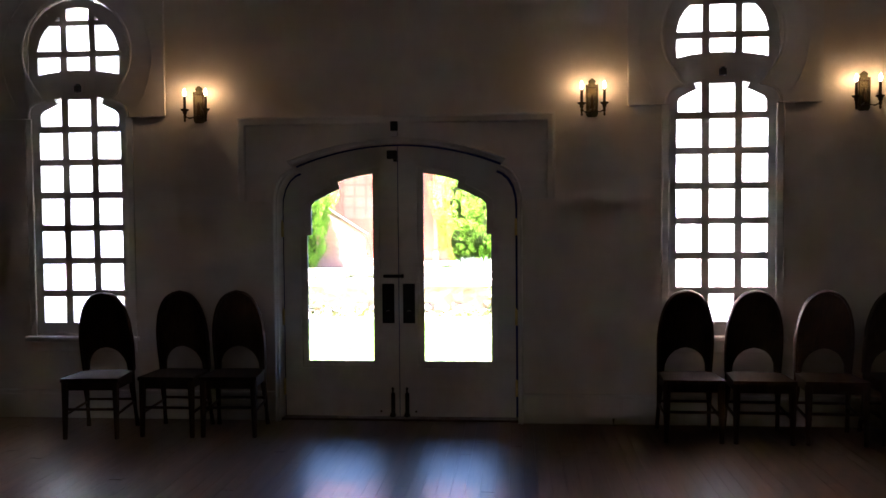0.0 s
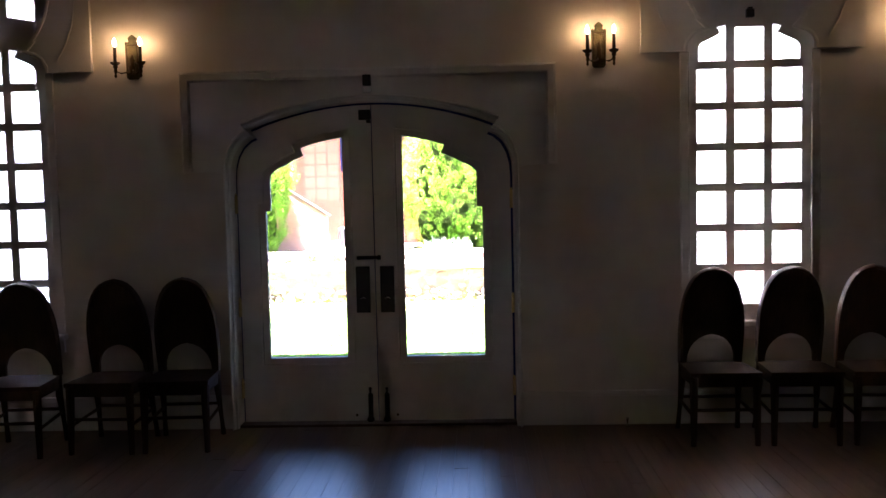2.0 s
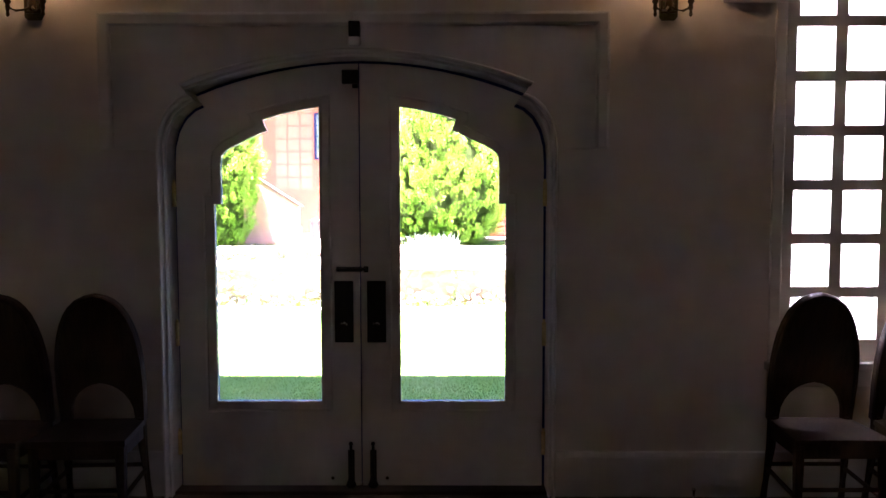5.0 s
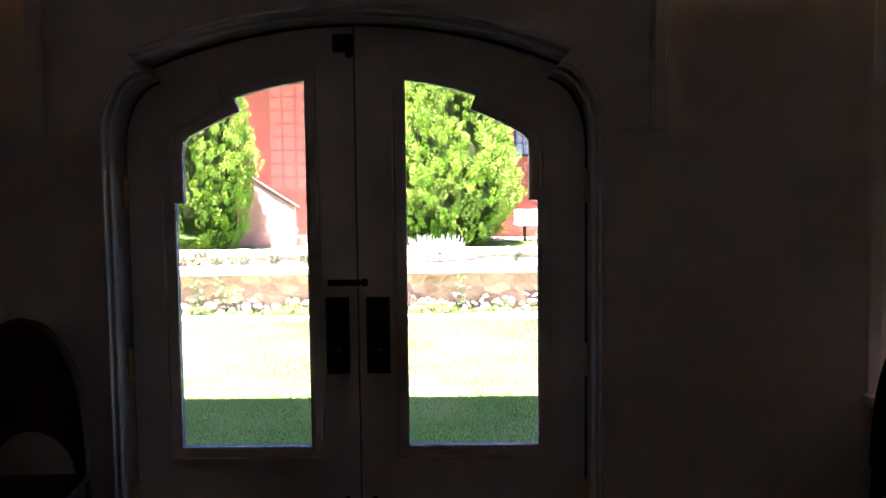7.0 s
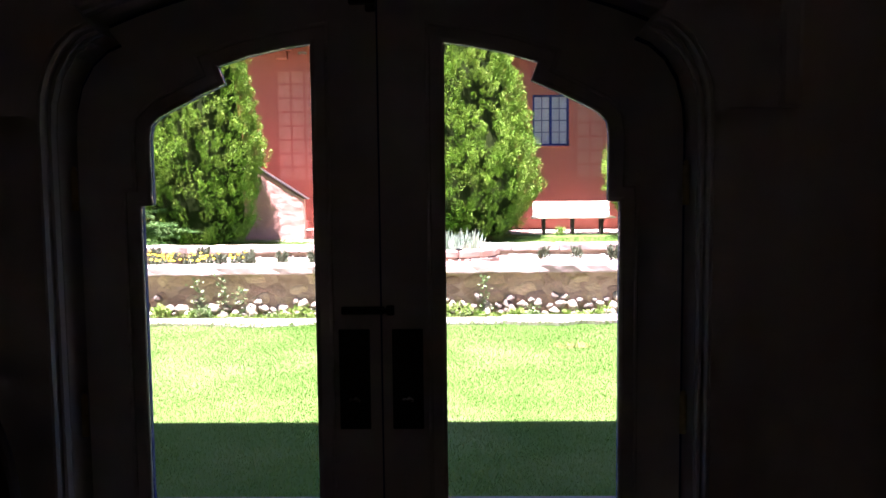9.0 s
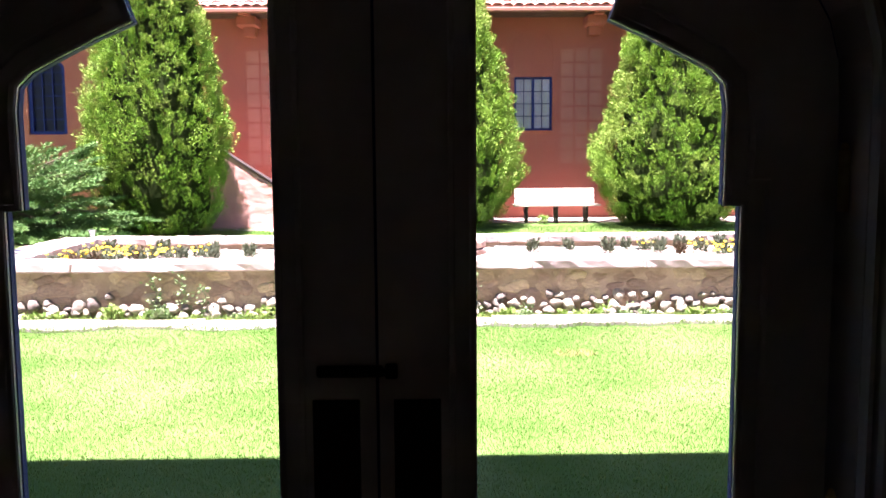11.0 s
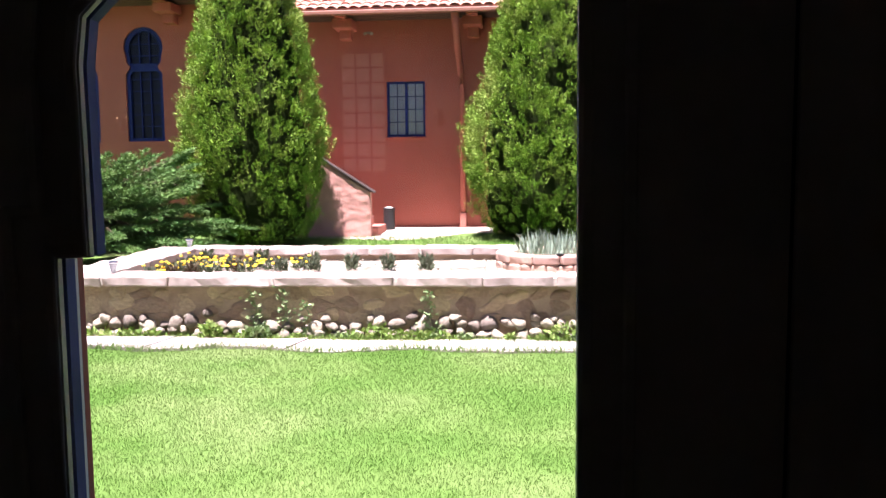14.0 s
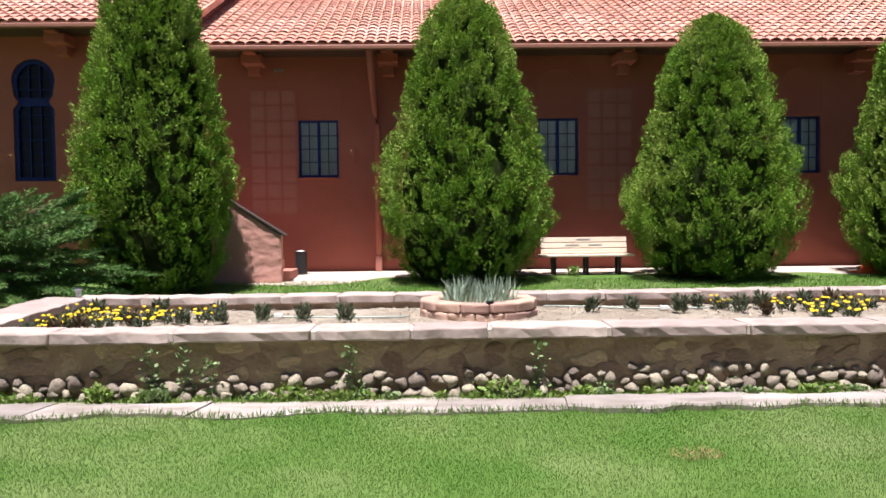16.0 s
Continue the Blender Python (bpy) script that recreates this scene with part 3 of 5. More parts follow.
    ring = [(0.60 * math.cos(a), 2.80 + 0.62 * math.sin(a)) for a in [radians(-38 + 12 * k) for k in range(22)]]
    part("outer_hood_moulding", band(ring, 0.008, -0.1145, -0.1125), TRIM, w)
    bm = box(-0.024, 0.024, -0.110, -0.079, 2.545, 2.596, 0.004)
    add_box(bm, -0.014, 0.014, -0.105, -0.079, 2.597, 2.608, 0.003)
    part("window_latch", bm, BLACKMETAL, w, "small dark latch box")
    return w


window("window_1", WIN_L)
window("window_2", WIN_R)

# ---- sconces ----
def sconce(at, rz=0.0):
    s = base("wall_sconce", at, rz)
    tagged(s, "aged bronze two-candle wall sconce, lit", "wall lamp", "hall sconces")
    lp = [(-0.042, -0.19), (-0.03, -0.205), (0.03, -0.205), (0.042, -0.19), (0.046, -0.03), (0.046, 0.03), (0.040, 0.035), (0.030, 0.028), (0.022, 0.040), (0.028, 0.055),
          (0.016, 0.068), (0.0, 0.078), (-0.016, 0.068), (-0.028, 0.055), (-0.022, 0.040), (-0.030, 0.028), (-0.040, 0.035), (-0.046, 0.03), (-0.046, -0.03)]
    part("backplate", plate(lp, [], -0.012, -0.001), GILT, s, "aged gilt backplate with crest")
    bm = band([(0.032, -0.17), (0.034, 0.01), (-0.034, 0.01), (-0.032, -0.17)], 0.008, -0.018, -0.012, closed=True)
    lathe(bm, [(0.004, -0.17), (0.018, -0.16), (0.02, -0.13), (0.012, -0.11), (0.016, -0.09), (0.008, -0.06), (0.012, -0.05)], (0, -0.02, 0), 10)
    part("ornament", bm, BRONZE, s, "", True)
    for k in (-1, 1):
        x = 0.081 * k
        bm = tube(bmesh.new(), [(0, -0.022, -0.14), (0.02 * k, -0.05, -0.165), (0.05 * k, -0.075, -0.175), (0.074 * k, -0.085, -0.165), (x, -0.088, -0.135)], 0.006, 8)
        lathe(bm, [(0.003, -0.205), (0.009, -0.195), (0.006, -0.18), (0.011, -0.165), (0.008, -0.15), (0.016, -0.138), (0.013, -0.128), (0.029, -0.116), (0.032, -0.107), (0.010, -0.104)], (x, -0.088, 0), 12)
        arm = part("arm", bm, BRONZE, s, "", True)
        part("candle", lathe(bmesh.new(), [(0.0105, -0.106), (0.0105, -0.012), (0.007, -0.010)], (x, -0.088, 0), 12), CANDLE, arm, "dark candle sleeve", True)
        part("bulb", lathe(bmesh.new(), [(0.004, -0.010), (0.010, 0.002), (0.0125, 0.013), (0.010, 0.026), (0.005, 0.038), (0.001, 0.046)], (x, -0.088, 0), 12), BULBMAT, arm, "glowing flame-shaped bulb", True)
    return s


first = sconce((1.452, WALL_IN, 2.468))
for x in (-1.505, 3.362):
    copy_thing(first, pose(x, WALL_IN, 2.478))
for x in (-1.455, -6.83):
    copy_thing(first, pose(x, YB, 2.44, 0, 0, 180))

# ---- chairs ----
def chair(at, rz, wood):
    c = base("chair", at, rz)
    tagged(c, "dark wooden chair with tall arched solid back" if wood is CHAIRWOOD else "reddish dark wooden chair with tall arched solid back", "chair", "chairs along the wall")
    tilt = pose(0, 0.17, 0.425, 9, 0, 0)
    rim = [(0.180, 0.0), (0.186, 0.18)] + [(0.186 * math.cos(a) ** 0.8, 0.20 + 0.385 * math.sin(a) ** 0.92) for a in [radians(10 * k) for k in range(1, 9)]] + [(0.0, 0.59)]
    lp = both(rim)
    cut = [(0.145, 0.0)] + [(0.145 * math.cos(a), 0.02 + 0.165 * math.sin(a)) for a in [radians(15 * k) for k in range(1, 6)]] + [(0.0, 0.187)]
    lp = lp + list(reversed(both(cut)))
    bm = plate(lp, [], -0.014, 0.014)
    bmesh.ops.transform(bm, matrix=tilt, verts=bm.verts)
    back = part("backrest", bm, wood, c)
    bm = band(both(rim), 0.022, -0.024, 0.022)
    bmesh.ops.transform(bm, matrix=tilt, verts=bm.verts)
    part("back_rim", bm, wood, back)
    bm = plate([(0.205, -0.175), (0.185, 0.18), (-0.185, 0.18), (-0.205, -0.175)], [], 0.405, 0.43)
    for v in bm.verts:
        v.co = Vector((v.co.x, v.co.z, v.co.y))
    bmesh.ops.bevel(bm, geom=[e for e in bm.edges if abs(e.verts[0].co.z - e.verts[1].co.z) < 1e-4 and e.calc_face_angle(0) > 1], offset=0.008, segments=2, affect="EDGES")
    part("seat", bm, wood, c)
    bm = box(-0.18, 0.18, -0.160, -0.142, 0.345, 0.404, 0.003)
    add_box(bm, -0.17, 0.17, 0.145, 0.163, 0.345, 0.404, 0.003)
    for x in (-0.175, 0.175):
        add_box(bm, x - 0.009, x + 0.009, -0.141, 0.144, 0.345, 0.404, 0.003)
    part("apron", bm, wood, c)
    for k in (-1, 1):
        bm = tube(bmesh.new(), [(0.18 * k, -0.150, 0.403), (0.18 * k, -0.152, 0.29), (0.184 * k, -0.158, 0.0)], [0.026, 0.024, 0.016], 8)
        part("leg", bm, wood, c)
        bm = tube(bmesh.new(), [(0.170 * k, 0.165, 0.44), (0.172 * k, 0.168, 0.30), (0.184 * k, 0.225, 0.0)], [0.022, 0.022, 0.017], 8)
        part("leg", bm, wood, c)
        part("stretcher", tube(bmesh.new(), [(0.181 * k, -0.153, 0.17), (0.178 * k, 0.19, 0.19)], 0.010, 8), wood, c)
    part("stretcher", tube(bmesh.new(), [(-0.18, -0.153, 0.21), (0.18, -0.153, 0.21)], 0.010, 8), wood, c)
    part("stretcher", tube(bmesh.new(), [(-0.175, 0.185, 0.21), (0.175, 0.185, 0.21)], 0.010, 8), wood, c)
    return c


dark = chair((2.085, -0.43, 0), 0, CHAIRWOOD)
for x, y, r in ((2.55, -0.44, -2), (3.50, -0.43, 1), (-2.11, -0.55, 4), (-1.575, -0.47, -1), (-1.145, -0.45, 3)):
    copy_thing(dark, pose(x, y, 0, 0, 0, r))
chair((3.02, -0.45, 0), -3, CHAIRRED)
stop = base("door_stop_peg", (1.6, -0.14, 0))
tagged(stop, "small metal peg on the floor by the baseboard", "door stop")
part("peg", lathe(bmesh.new(), [(0.014, 0), (0.012, 0.006), (0.006, 0.01), (0.006, 0.04), (0.011, 0.045), (0.009, 0.055)]), CHROME, stop, "", True)

# ---- ground and terrace ----
LAWN = -0.03


def edging(x, row, base_y, amp):
    """The wavering edge of the flagstone strip at x."""
    return base_y + amp * noise.noise(Vector((x * 1.3, row, 0))) + 0.45 * amp * noise.noise(Vector((x * 5, row, 2)))



def terrace_z(y):
    return 0.15 + 0.03 * (y - 15)


bm = bmesh.new()
bmesh.ops.create_grid(bm, x_segments=2, y_segments=2, size=700)
bmesh.ops.translate(bm, vec=(0, 0, LAWN - 0.10), verts=bm.verts)
tagged(part("ground", bm, FARGROUND), "open ground reaching to the horizon", "ground", kind="structure")
bm = bmesh.new()
bmesh.ops.create_grid(bm, x_segments=120, y_segments=50, size=1)
for v in bm.verts:
    v.co = Vector((v.co.x * 14, 4.1 + v.co.y * 2.75, LAWN - 0.002 + 0.003 * noise.noise(Vector((v.co.x * 30, v.co.y * 6, 0)))))
tagged(part("lawn", bm, EARTH), "mown green lawn", "lawn", kind="structure")
tagged(part("door_step", box(-2.4, 2.4, 0.402, 1.40, -0.10, LAWN + 0.012, 0.01), STEPSTONE), "grey stone step outside the door", "step", kind="structure")
bm = bmesh.new()
for i, y in enumerate((9.7, 12.0, 14.0, 16.0, 18.3)):
    for x in (-16, 16):
        bm.verts.new((x, y, terrace_z(y)))
        bm.verts.new((x, y, -0.12))
bm.verts.ensure_lookup_table()
V = bm.verts
for i in range(4):
    a, b = 4 * i, 4 * i + 4
    bm.faces.new((V[a], V[a + 2], V[b + 2], V[b]))
bm.faces.new((V[0], V[1], V[3], V[2]))
tagged(part("terrace", bm, EARTH), "raised grass terrace before the far building", "terrace", kind="structure")
# pale walk along the far wall, widening at the stair foot
walk_line = [(-6.1, 18.05), (-6.1, 16.2), (-3.6, 15.6), (-2.6, 15.35), (-1.9, 15.7), (-1.3, 16.6), (0.5, 16.9), (7.5, 16.65), (8.1, 16.15), (9.0, 16.2), (16, 16.2), (16, 18.05)]
bm = plate(walk_line, [], -0.03, 0.006)
for v in bm.verts:
    x, h, y = v.co
    v.co = Vector((x, y, terrace_z(y) + h))
tagged(part("pavement", bm, CONCRETE), "pale concrete walk along the red wall", "pavement", kind="structure")


def grass(name, x0, x1, y0, y1, count, zf, lo, hi, label):
    x, y = rng.uniform(x0, x1, count), rng.uniform(y0, y1, count)
    tuft = np.array([noise.noise(Vector((a * 1.3, b * 1.3, 3))) for a, b in zip(x[::20], y[::20])])
    tuft = np.repeat(tuft, 20)[:count]
    if name == "lawn_grass":
        edge = np.array([edging(v, 3, 6.15, 0.17) for v in x])
        fit = y < edge
        x, y, tuft, count = x[fit], y[fit], tuft[fit], int(fit.sum())
    root = np.stack([x, y, zf(y) - 0.004], 1)
    way = unit(np.stack([rng.normal(0, 0.35, count), rng.normal(0, 0.35, count), np.ones(count)], 1))
    a = rng.uniform(0, 2 * np.pi, count)
    side = np.stack([np.cos(a), np.sin(a), np.zeros(count)], 1)
    h = rng.uniform(lo, hi, count) * (1 + 0.35 * tuft)
    return tagged(leaves(name, root, way, side, h, rng.uniform(0.002, 0.0045, count) * (1.0 if name == "lawn_grass" else 2.2), GRASS), label, "grass", kind="stuff")


grass("lawn_grass", -5.2, 6.2, 1.40, 6.34, 480000, lambda y: np.full_like(y, LAWN), 0.012, 0.028, "short mown green grass of the lawn")
ys = lambda y: 0.15 + 0.03 * (y - 15)
grass("terrace_grass", -4.5, 10.5, 9.95, 15.9, 60000, ys, 0.04, 0.09, "green grass strip on the terrace")
n = 2600
xe = rng.uniform(-5.2, 6.2, n)
ye = np.array([edging(v, 3, 6.12, 0.17) for v in xe]) + rng.normal(0, 0.03, n)
way = unit(np.stack([rng.normal(0, 0.5, n), rng.normal(0.2, 0.5, n), np.ones(n)], 1))
tagged(leaves("edge_grass", np.stack([xe, ye, np.full(n, LAWN)], 1), way, unit(np.cross(way, rng.normal(0, 1, (n, 3)))), rng.uniform(0.05, 0.09, n), rng.uniform(0.005, 0.009, n), GRASS), "longer grass overhanging the flagstones", "grass", kind="stuff")
# a worn, dry spot in the lawn
n = 160
r, a = np.sqrt(rng.uniform(0, 1, n)) * 0.13, rng.uniform(0, 2 * np.pi, n)
dry = mat("dry_grass", (0.30, 0.23, 0.10), (0.24, 0.18, 0.08), 9, 0.9, rnd=0.3, island=True)
tagged(leaves("dry_grass", np.stack([1.25 + 1.3 * r * np.cos(a), 4.95 + r * np.sin(a), np.full(n, LAWN)], 1), unit(np.stack([rng.normal(0, 1, n), rng.normal(0, 1, n), np.full(n, 0.8)], 1)),
              unit(np.stack([rng.normal(0, 1, n), rng.normal(0, 1, n), np.zeros(n)], 1)), rng.uniform(0.04, 0.08, n), rng.uniform(0.004, 0.008, n), dry), "dry brown patch of grass", "grass", kind="stuff")

# ---- garden wall with planting bed ----
PXL, PXR, PYF, PYB, CT = -4.92, 9.6, 6.66, 9.95, 0.545
bed = base("planter_wall")
tagged(bed, "low stone garden wall with pink sandstone coping", "garden wall", kind="structure")
bm = box(PXL + 0.12, PXR - 0.12, PYF + 0.115, PYF + 0.36, -0.1, 0.450)
bmesh.ops.subdivide_edges(bm, edges=[e for e in bm.edges if e.calc_length() > 1], cuts=60, use_grid_fill=True)
for v in bm.verts:
    v.co.y += 0.015 * noise.noise(v.co * 4)
part("front_wall", bm, MORTAR, bed)
bm = box(PXL + 0.12, PXR - 0.12, PYB - 0.36, PYB - 0.10, -0.1, 0.450)
# the side towards the juniper runs at a slant
SKEW = pose(-4.54, 8.32, 0, 0, 0, 3.2)
add_box(bm, -0.12, 0.12, -1.25, 1.25, -0.1, 0.450, 0, SKEW)
add_box(bm, PXR - 0.36, PXR - 0.12, PYF + 0.362, PYB - 0.362, -0.1, 0.450)
part("back_wall", bm, MORTAR, bed)
soil = bmesh.new()
bmesh.ops.create_grid(soil, x_segments=160, y_segments=36, size=1)
for v in soil.verts:
    q = Vector((v.co.x * 40, v.co.y * 9, 0))
    v.co = Vector(((PXL + PXR) / 2 + v.co.x * (PXR - PXL - 0.7) / 2, (PYF + PYB) / 2 + v.co.y * (PYB - PYF - 0.7) / 2, 0.385 + 0.022 * noise.noise(q) + 0.012 * noise.noise(q * 4)))
tagged(part("bed_soil", soil, SOIL), "pale dry mulched soil of the flower bed", "soil", kind="structure")
n = 5000
way = unit(np.stack([rng.normal(0, 1, n), rng.normal(0, 1, n), rng.normal(0.15, 0.25, n)], 1))
tagged(leaves("mulch", np.stack([rng.uniform(PXL + 0.4, 6, n), rng.uniform(PYF + 0.45, PYB - 0.4, n), rng.uniform(0.385, 0.405, n)], 1), way,
              unit(np.cross(way, np.array([[0, 0, 1.0]]))), rng.uniform(0.03, 0.07, n), rng.uniform(0.01, 0.022, n), CHIP), "scattered bark chips", "mulch", kind="stuff")
R = random.Random(3)
slabs = [block_mesh("coping_slab", L, 0.41, 0.096, k, COPING, 0.026, 0.014, 8) for k, L in enumerate((0.62, 0.78, 0.95, 1.12))]
SL = (0.62, 0.78, 0.95, 1.12)
joints = []
for y in (PYF + 0.205, PYB - 0.205):
    x = PXL + 0.42 if y > 8 else PXL
    while x < PXR - 0.5:
        k = R.randrange(4)
        shared("coping_slab", slabs[k], bed, pose(x + SL[k] / 2, y + R.uniform(-0.008, 0.008), CT - 0.095 + R.uniform(-0.003, 0.003), 0, 0, R.choice((0, 180))))
        x += SL[k] + 0.030
        joints.append((x - 0.015, y))
y = -1.235
while y < 1.3:
    k = 2 if y < -1 else R.randrange(3)
    shared("coping_slab", slabs[k], bed, SKEW @ pose(0, y + SL[k] / 2, CT - 0.093, 0, 0, 90) @ Matrix.Diagonal((1, 1.34, 1, 1)))
    y += SL[k] + 0.012
bm = bmesh.new()
for x, y in joints:
    add_box(bm, x - 0.03, x + 0.03, y - 0.180, y + 0.180, CT - 0.085, CT - 0.012, 0.004)
part("joint_mortar", bm, JOINT, bed, "pale mortar joints")
rubble = [rock_mesh("rubble_stone", k, RUBBLE, 3, 0.7, 7) for k in range(6)]
for z0, hh, lo, hi in ((0.375, 0.15, 0.16, 0.34), (0.265, 0.17, 0.18, 0.36), (0.17, 0.15, 0.13, 0.28)):
    x = PXL + 0.2 + R.uniform(0, 0.2)
    while x < 6.5:
        w = R.uniform(lo, hi)
        m = pose(x + w / 2, PYF + 0.120, z0 + R.uniform(-0.025, 0.025), 0, R.uniform(-12, 12), 0) @ Matrix.Diagonal((w * 1.1, R.uniform(0.025, 0.055), hh * R.uniform(0.7, 1.15), 1))
        shared("rubble_stone", rubble[R.randrange(6)], bed, m)
        x += w * R.uniform(0.92, 1.15)
cobbles = [rock_mesh("cobble", k + 20, COBBLE, 2, 0.8, 11) for k in range(10)]
for z0, step, lo, hi in ((0.0, 0.145, 0.09, 0.19), (0.075, 0.19, 0.10, 0.21), (0.15, 0.3, 0.09, 0.15)):
    x = PXL + 0.1
    while x < 6.6:
        w = R.uniform(lo, hi) * 1.04
        m = pose(x, PYF + 0.098 - (0.03 if z0 < 0.05 else 0) + R.uniform(-0.015, 0.015), z0 + R.uniform(-0.03, 0.035), R.uniform(-15, 15), R.uniform(-25, 25), R.uniform(0, 360)) @ Matrix.Diagonal((w, w * R.uniform(0.7, 0.95), w * R.uniform(0.5, 0.95), 1))
        shared("cobble", cobbles[R.randrange(10)], bed, m)
        x += w * R.uniform(0.72, 0.98) + (0.0 if z0 < 0.1 else R.uniform(0, 0.07) if z0 < 0.15 else R.uniform(0.0, 0.06) if x > 1.3 else R.uniform(0.03, 0.35))
# flagstone edging of the lawn
path = base("flagstone_edging")
tagged(path, "strip of irregular pale flagstones along the lawn", "paving", kind="structure")
x, lean = -6.0, 0.0
while x < 8.5:
    w, slant = R.uniform(0.5, 1.5), R.uniform(-0.14, 0.16)
    s = [(x + 0.002 + (w - 0.004) * k / 14, edging(x + w * k / 14, 3, 6.14, 0.17)) for k in range(15)]
    s += [(x + w + slant - 0.002 + (lean - slant - w + 0.004) * k / 14, edging(x + w - w * k / 14, 8, 6.58, 0.10)) for k in range(15)]
    lean = slant
    bm = plate(s, [], -0.03, 0.020 + R.uniform(-0.012, 0.016))
    for v in bm.verts:
        v.co = Vector((v.co.x, v.co.z, LAWN + v.co.y))
    part("flagstone", bm, FLAG, path)
    x += w


# ---- plants ----
def tuft(name, at, count, height, spread, material, label, category, lean=0.6, width=0.02, group="", kind=""):
    """A small plant: many leaves that rise from one foot."""
    a, rr = rng.uniform(0, 2 * np.pi, count), np.sqrt(rng.uniform(0, 1, count)) * spread
    root = np.stack([rr * 0.5 * np.cos(a), rr * 0.5 * np.sin(a), rng.uniform(0, height * 0.75, count)], 1)
    way = unit(np.stack([lean * np.cos(a) + rng.normal(0, 0.4, count), lean * np.sin(a) + rng.normal(0, 0.4, count), np.full(count, 0.9)], 1))
    side = unit(np.cross(way, rng.normal(0, 1, (count, 3))))
    p = base(name, at)
    tagged(p, label, category, group, kind)
    leaves("foliage", root, way, side, rng.uniform(0.25, 0.5, count) * height, rng.uniform(0.7, 1.3, count) * width, material, p)
    return p


def flowers(p, count, spread, z, size):
    bm = bmesh.new()
    for _ in range(count):
        a, rr = R.uniform(0, 6.28), math.sqrt(R.random()) * spread
        c = Vector((rr * math.cos(a), rr * math.sin(a), z + R.uniform(-0.06, 0.03)))
        lathe(bm, [(size * 0.35, 0), (size, size * 0.35), (size * 0.8, size * 0.8), (size * 0.2, size)], c, 7)
    part("blossom", bm, YELLOW, p, "bright yellow blossoms")


sage = tuft("bedding_plant", (0, 0, -20), 130, 0.19, 0.13, SAGE, "small grey-green bedding plant in dry soil", "plant", 0.5, 0.022, "bedding plants")
for x, y, k in ((-2.85, 8.3, 0.95), (-2.62, 8.8, 1.0), (-2.5, 8.35, 0.9), (-2.1, 8.5, 1), (-1.68, 8.5, 1), (-1.24, 8.4, 1.05), (1.39, 8.9, 1), (1.86, 9.0, 0.95), (2.32, 8.75, 1.1), (2.62, 9.1, 0.9), (2.95, 8.7, 1.1), (3.3, 9.0, 1.1), (-3.3, 9.0, 1.1), (-4.05, 9.2, 1), (-3.95, 7.4, 0.9)):
    copy_thing(sage, pose(x, y, 0.385, 0, 0, R.uniform(0, 360)) @ Matrix.Diagonal((k, k, k, 1))).scale = (k, k, k)
brown = tuft("rose_bush", (0, 0, -20), 130, 0.22, 0.13, BROWNLEAF, "small reddish-brown leafed bush in the bed", "plant", 0.5, 0.03, "bedding plants")
for x, y in ((-3.35, 8.3), (-3.85, 7.65), (-3.75, 7.95), (3.13, 8.45), (3.62, 9.2), (4.3, 9.1)):
    copy_thing(brown, pose(x, y, 0.385, 0, 0, R.uniform(0, 360))).scale = (0.8, 0.8, 0.72)
mari = tuft("marigold", (0, 0, -20), 130, 0.15, 0.16, SAGE, "low bedding plant with yellow flowers", "flower", 0.6, 0.022, "marigolds")
flowers(mari, 8, 0.15, 0.135, 0.023)
for x, y in ((-4.02, 7.55), (-4.0, 8.0), (-4.05, 8.5), (-4.08, 8.9), (-3.95, 8.05), (-3.88, 8.45), (-3.72, 8.2), (-3.62, 8.7), (-3.55, 8.05), (-3.45, 8.4), (-3.25, 8.6), (-3.22, 8.15), (-3.0, 8.45), (-2.72, 8.6),
             (2.85, 9.0), (3.5, 8.8), (3.75, 8.75), (3.95, 8.65), (4.2, 8.7), (4.45, 8.9), (3.55, 8.1), (3.9, 8.2), (4.7, 8.6)):
    copy_thing(mari, pose(x, y, 0.385, 0, 0, R.uniform(0, 360)))
for o in (sage, brown, mari):
    o.location = {sage: (3.9, 9.25, 0.385), brown: (4.05, 8.95, 0.385), mari: (4.9, 8.9, 0.385)}[o]
hose = base("drip_hose", (0, 0, 0.405))
tagged(hose, "thin pale drip hose lying on the soil", "hose")
hp = [(-2.1, 8.75, 0.0), (-1.9, 8.70, 0.004), (-1.3, 8.62, 0), (-0.6, 8.58, 0.004)]
part("hose", tube(bmesh.new(), hp, 0.010, 6), HOSE, hose, "", True)
hp = [(0.95, 9.45, 0.0), (1.25, 9.35, 0.004), (1.8, 9.15, 0), (2.3, 9.0, 0.006), (3.0, 9.1, 0)]
part("hose", tube(bmesh.new(), hp, 0.010, 6), HOSE, hose, "", True)
part("fitting", box(-2.02, -1.93, 8.68, 8.75, -0.005, 0.04, 0.008), WHITEPLASTIC, hose, "pale plastic fitting")
part("fitting", box(2.18, 2.27, 8.98, 9.05, -0.005, 0.035, 0.008), WHITEPLASTIC, hose, "pale plastic fitting")

# round raised planter of two block courses
ring = base("round_planter", (0.16, 8.93, 0.36))
tagged(ring, "round planter of rough pink stone blocks", "planter")
NB = 13
blocks = [block_mesh("planter_block", 0.285, 0.19, 0.098, 40 + k, RINGSTONE, 0.02, 0.02, 2) for k in range(4)]
for c in range(2):
    for k in range(NB):
        a = 2 * math.pi * (k + 0.5 * c) / NB
        shared("planter_block", blocks[(k + c) % 4], ring, pose(0.53 * math.cos(a), 0.53 * math.sin(a), 0.102 * c + R.uniform(-0.004, 0.004), 0, 0, math.degrees(a) + 90 + R.uniform(-4, 4)))
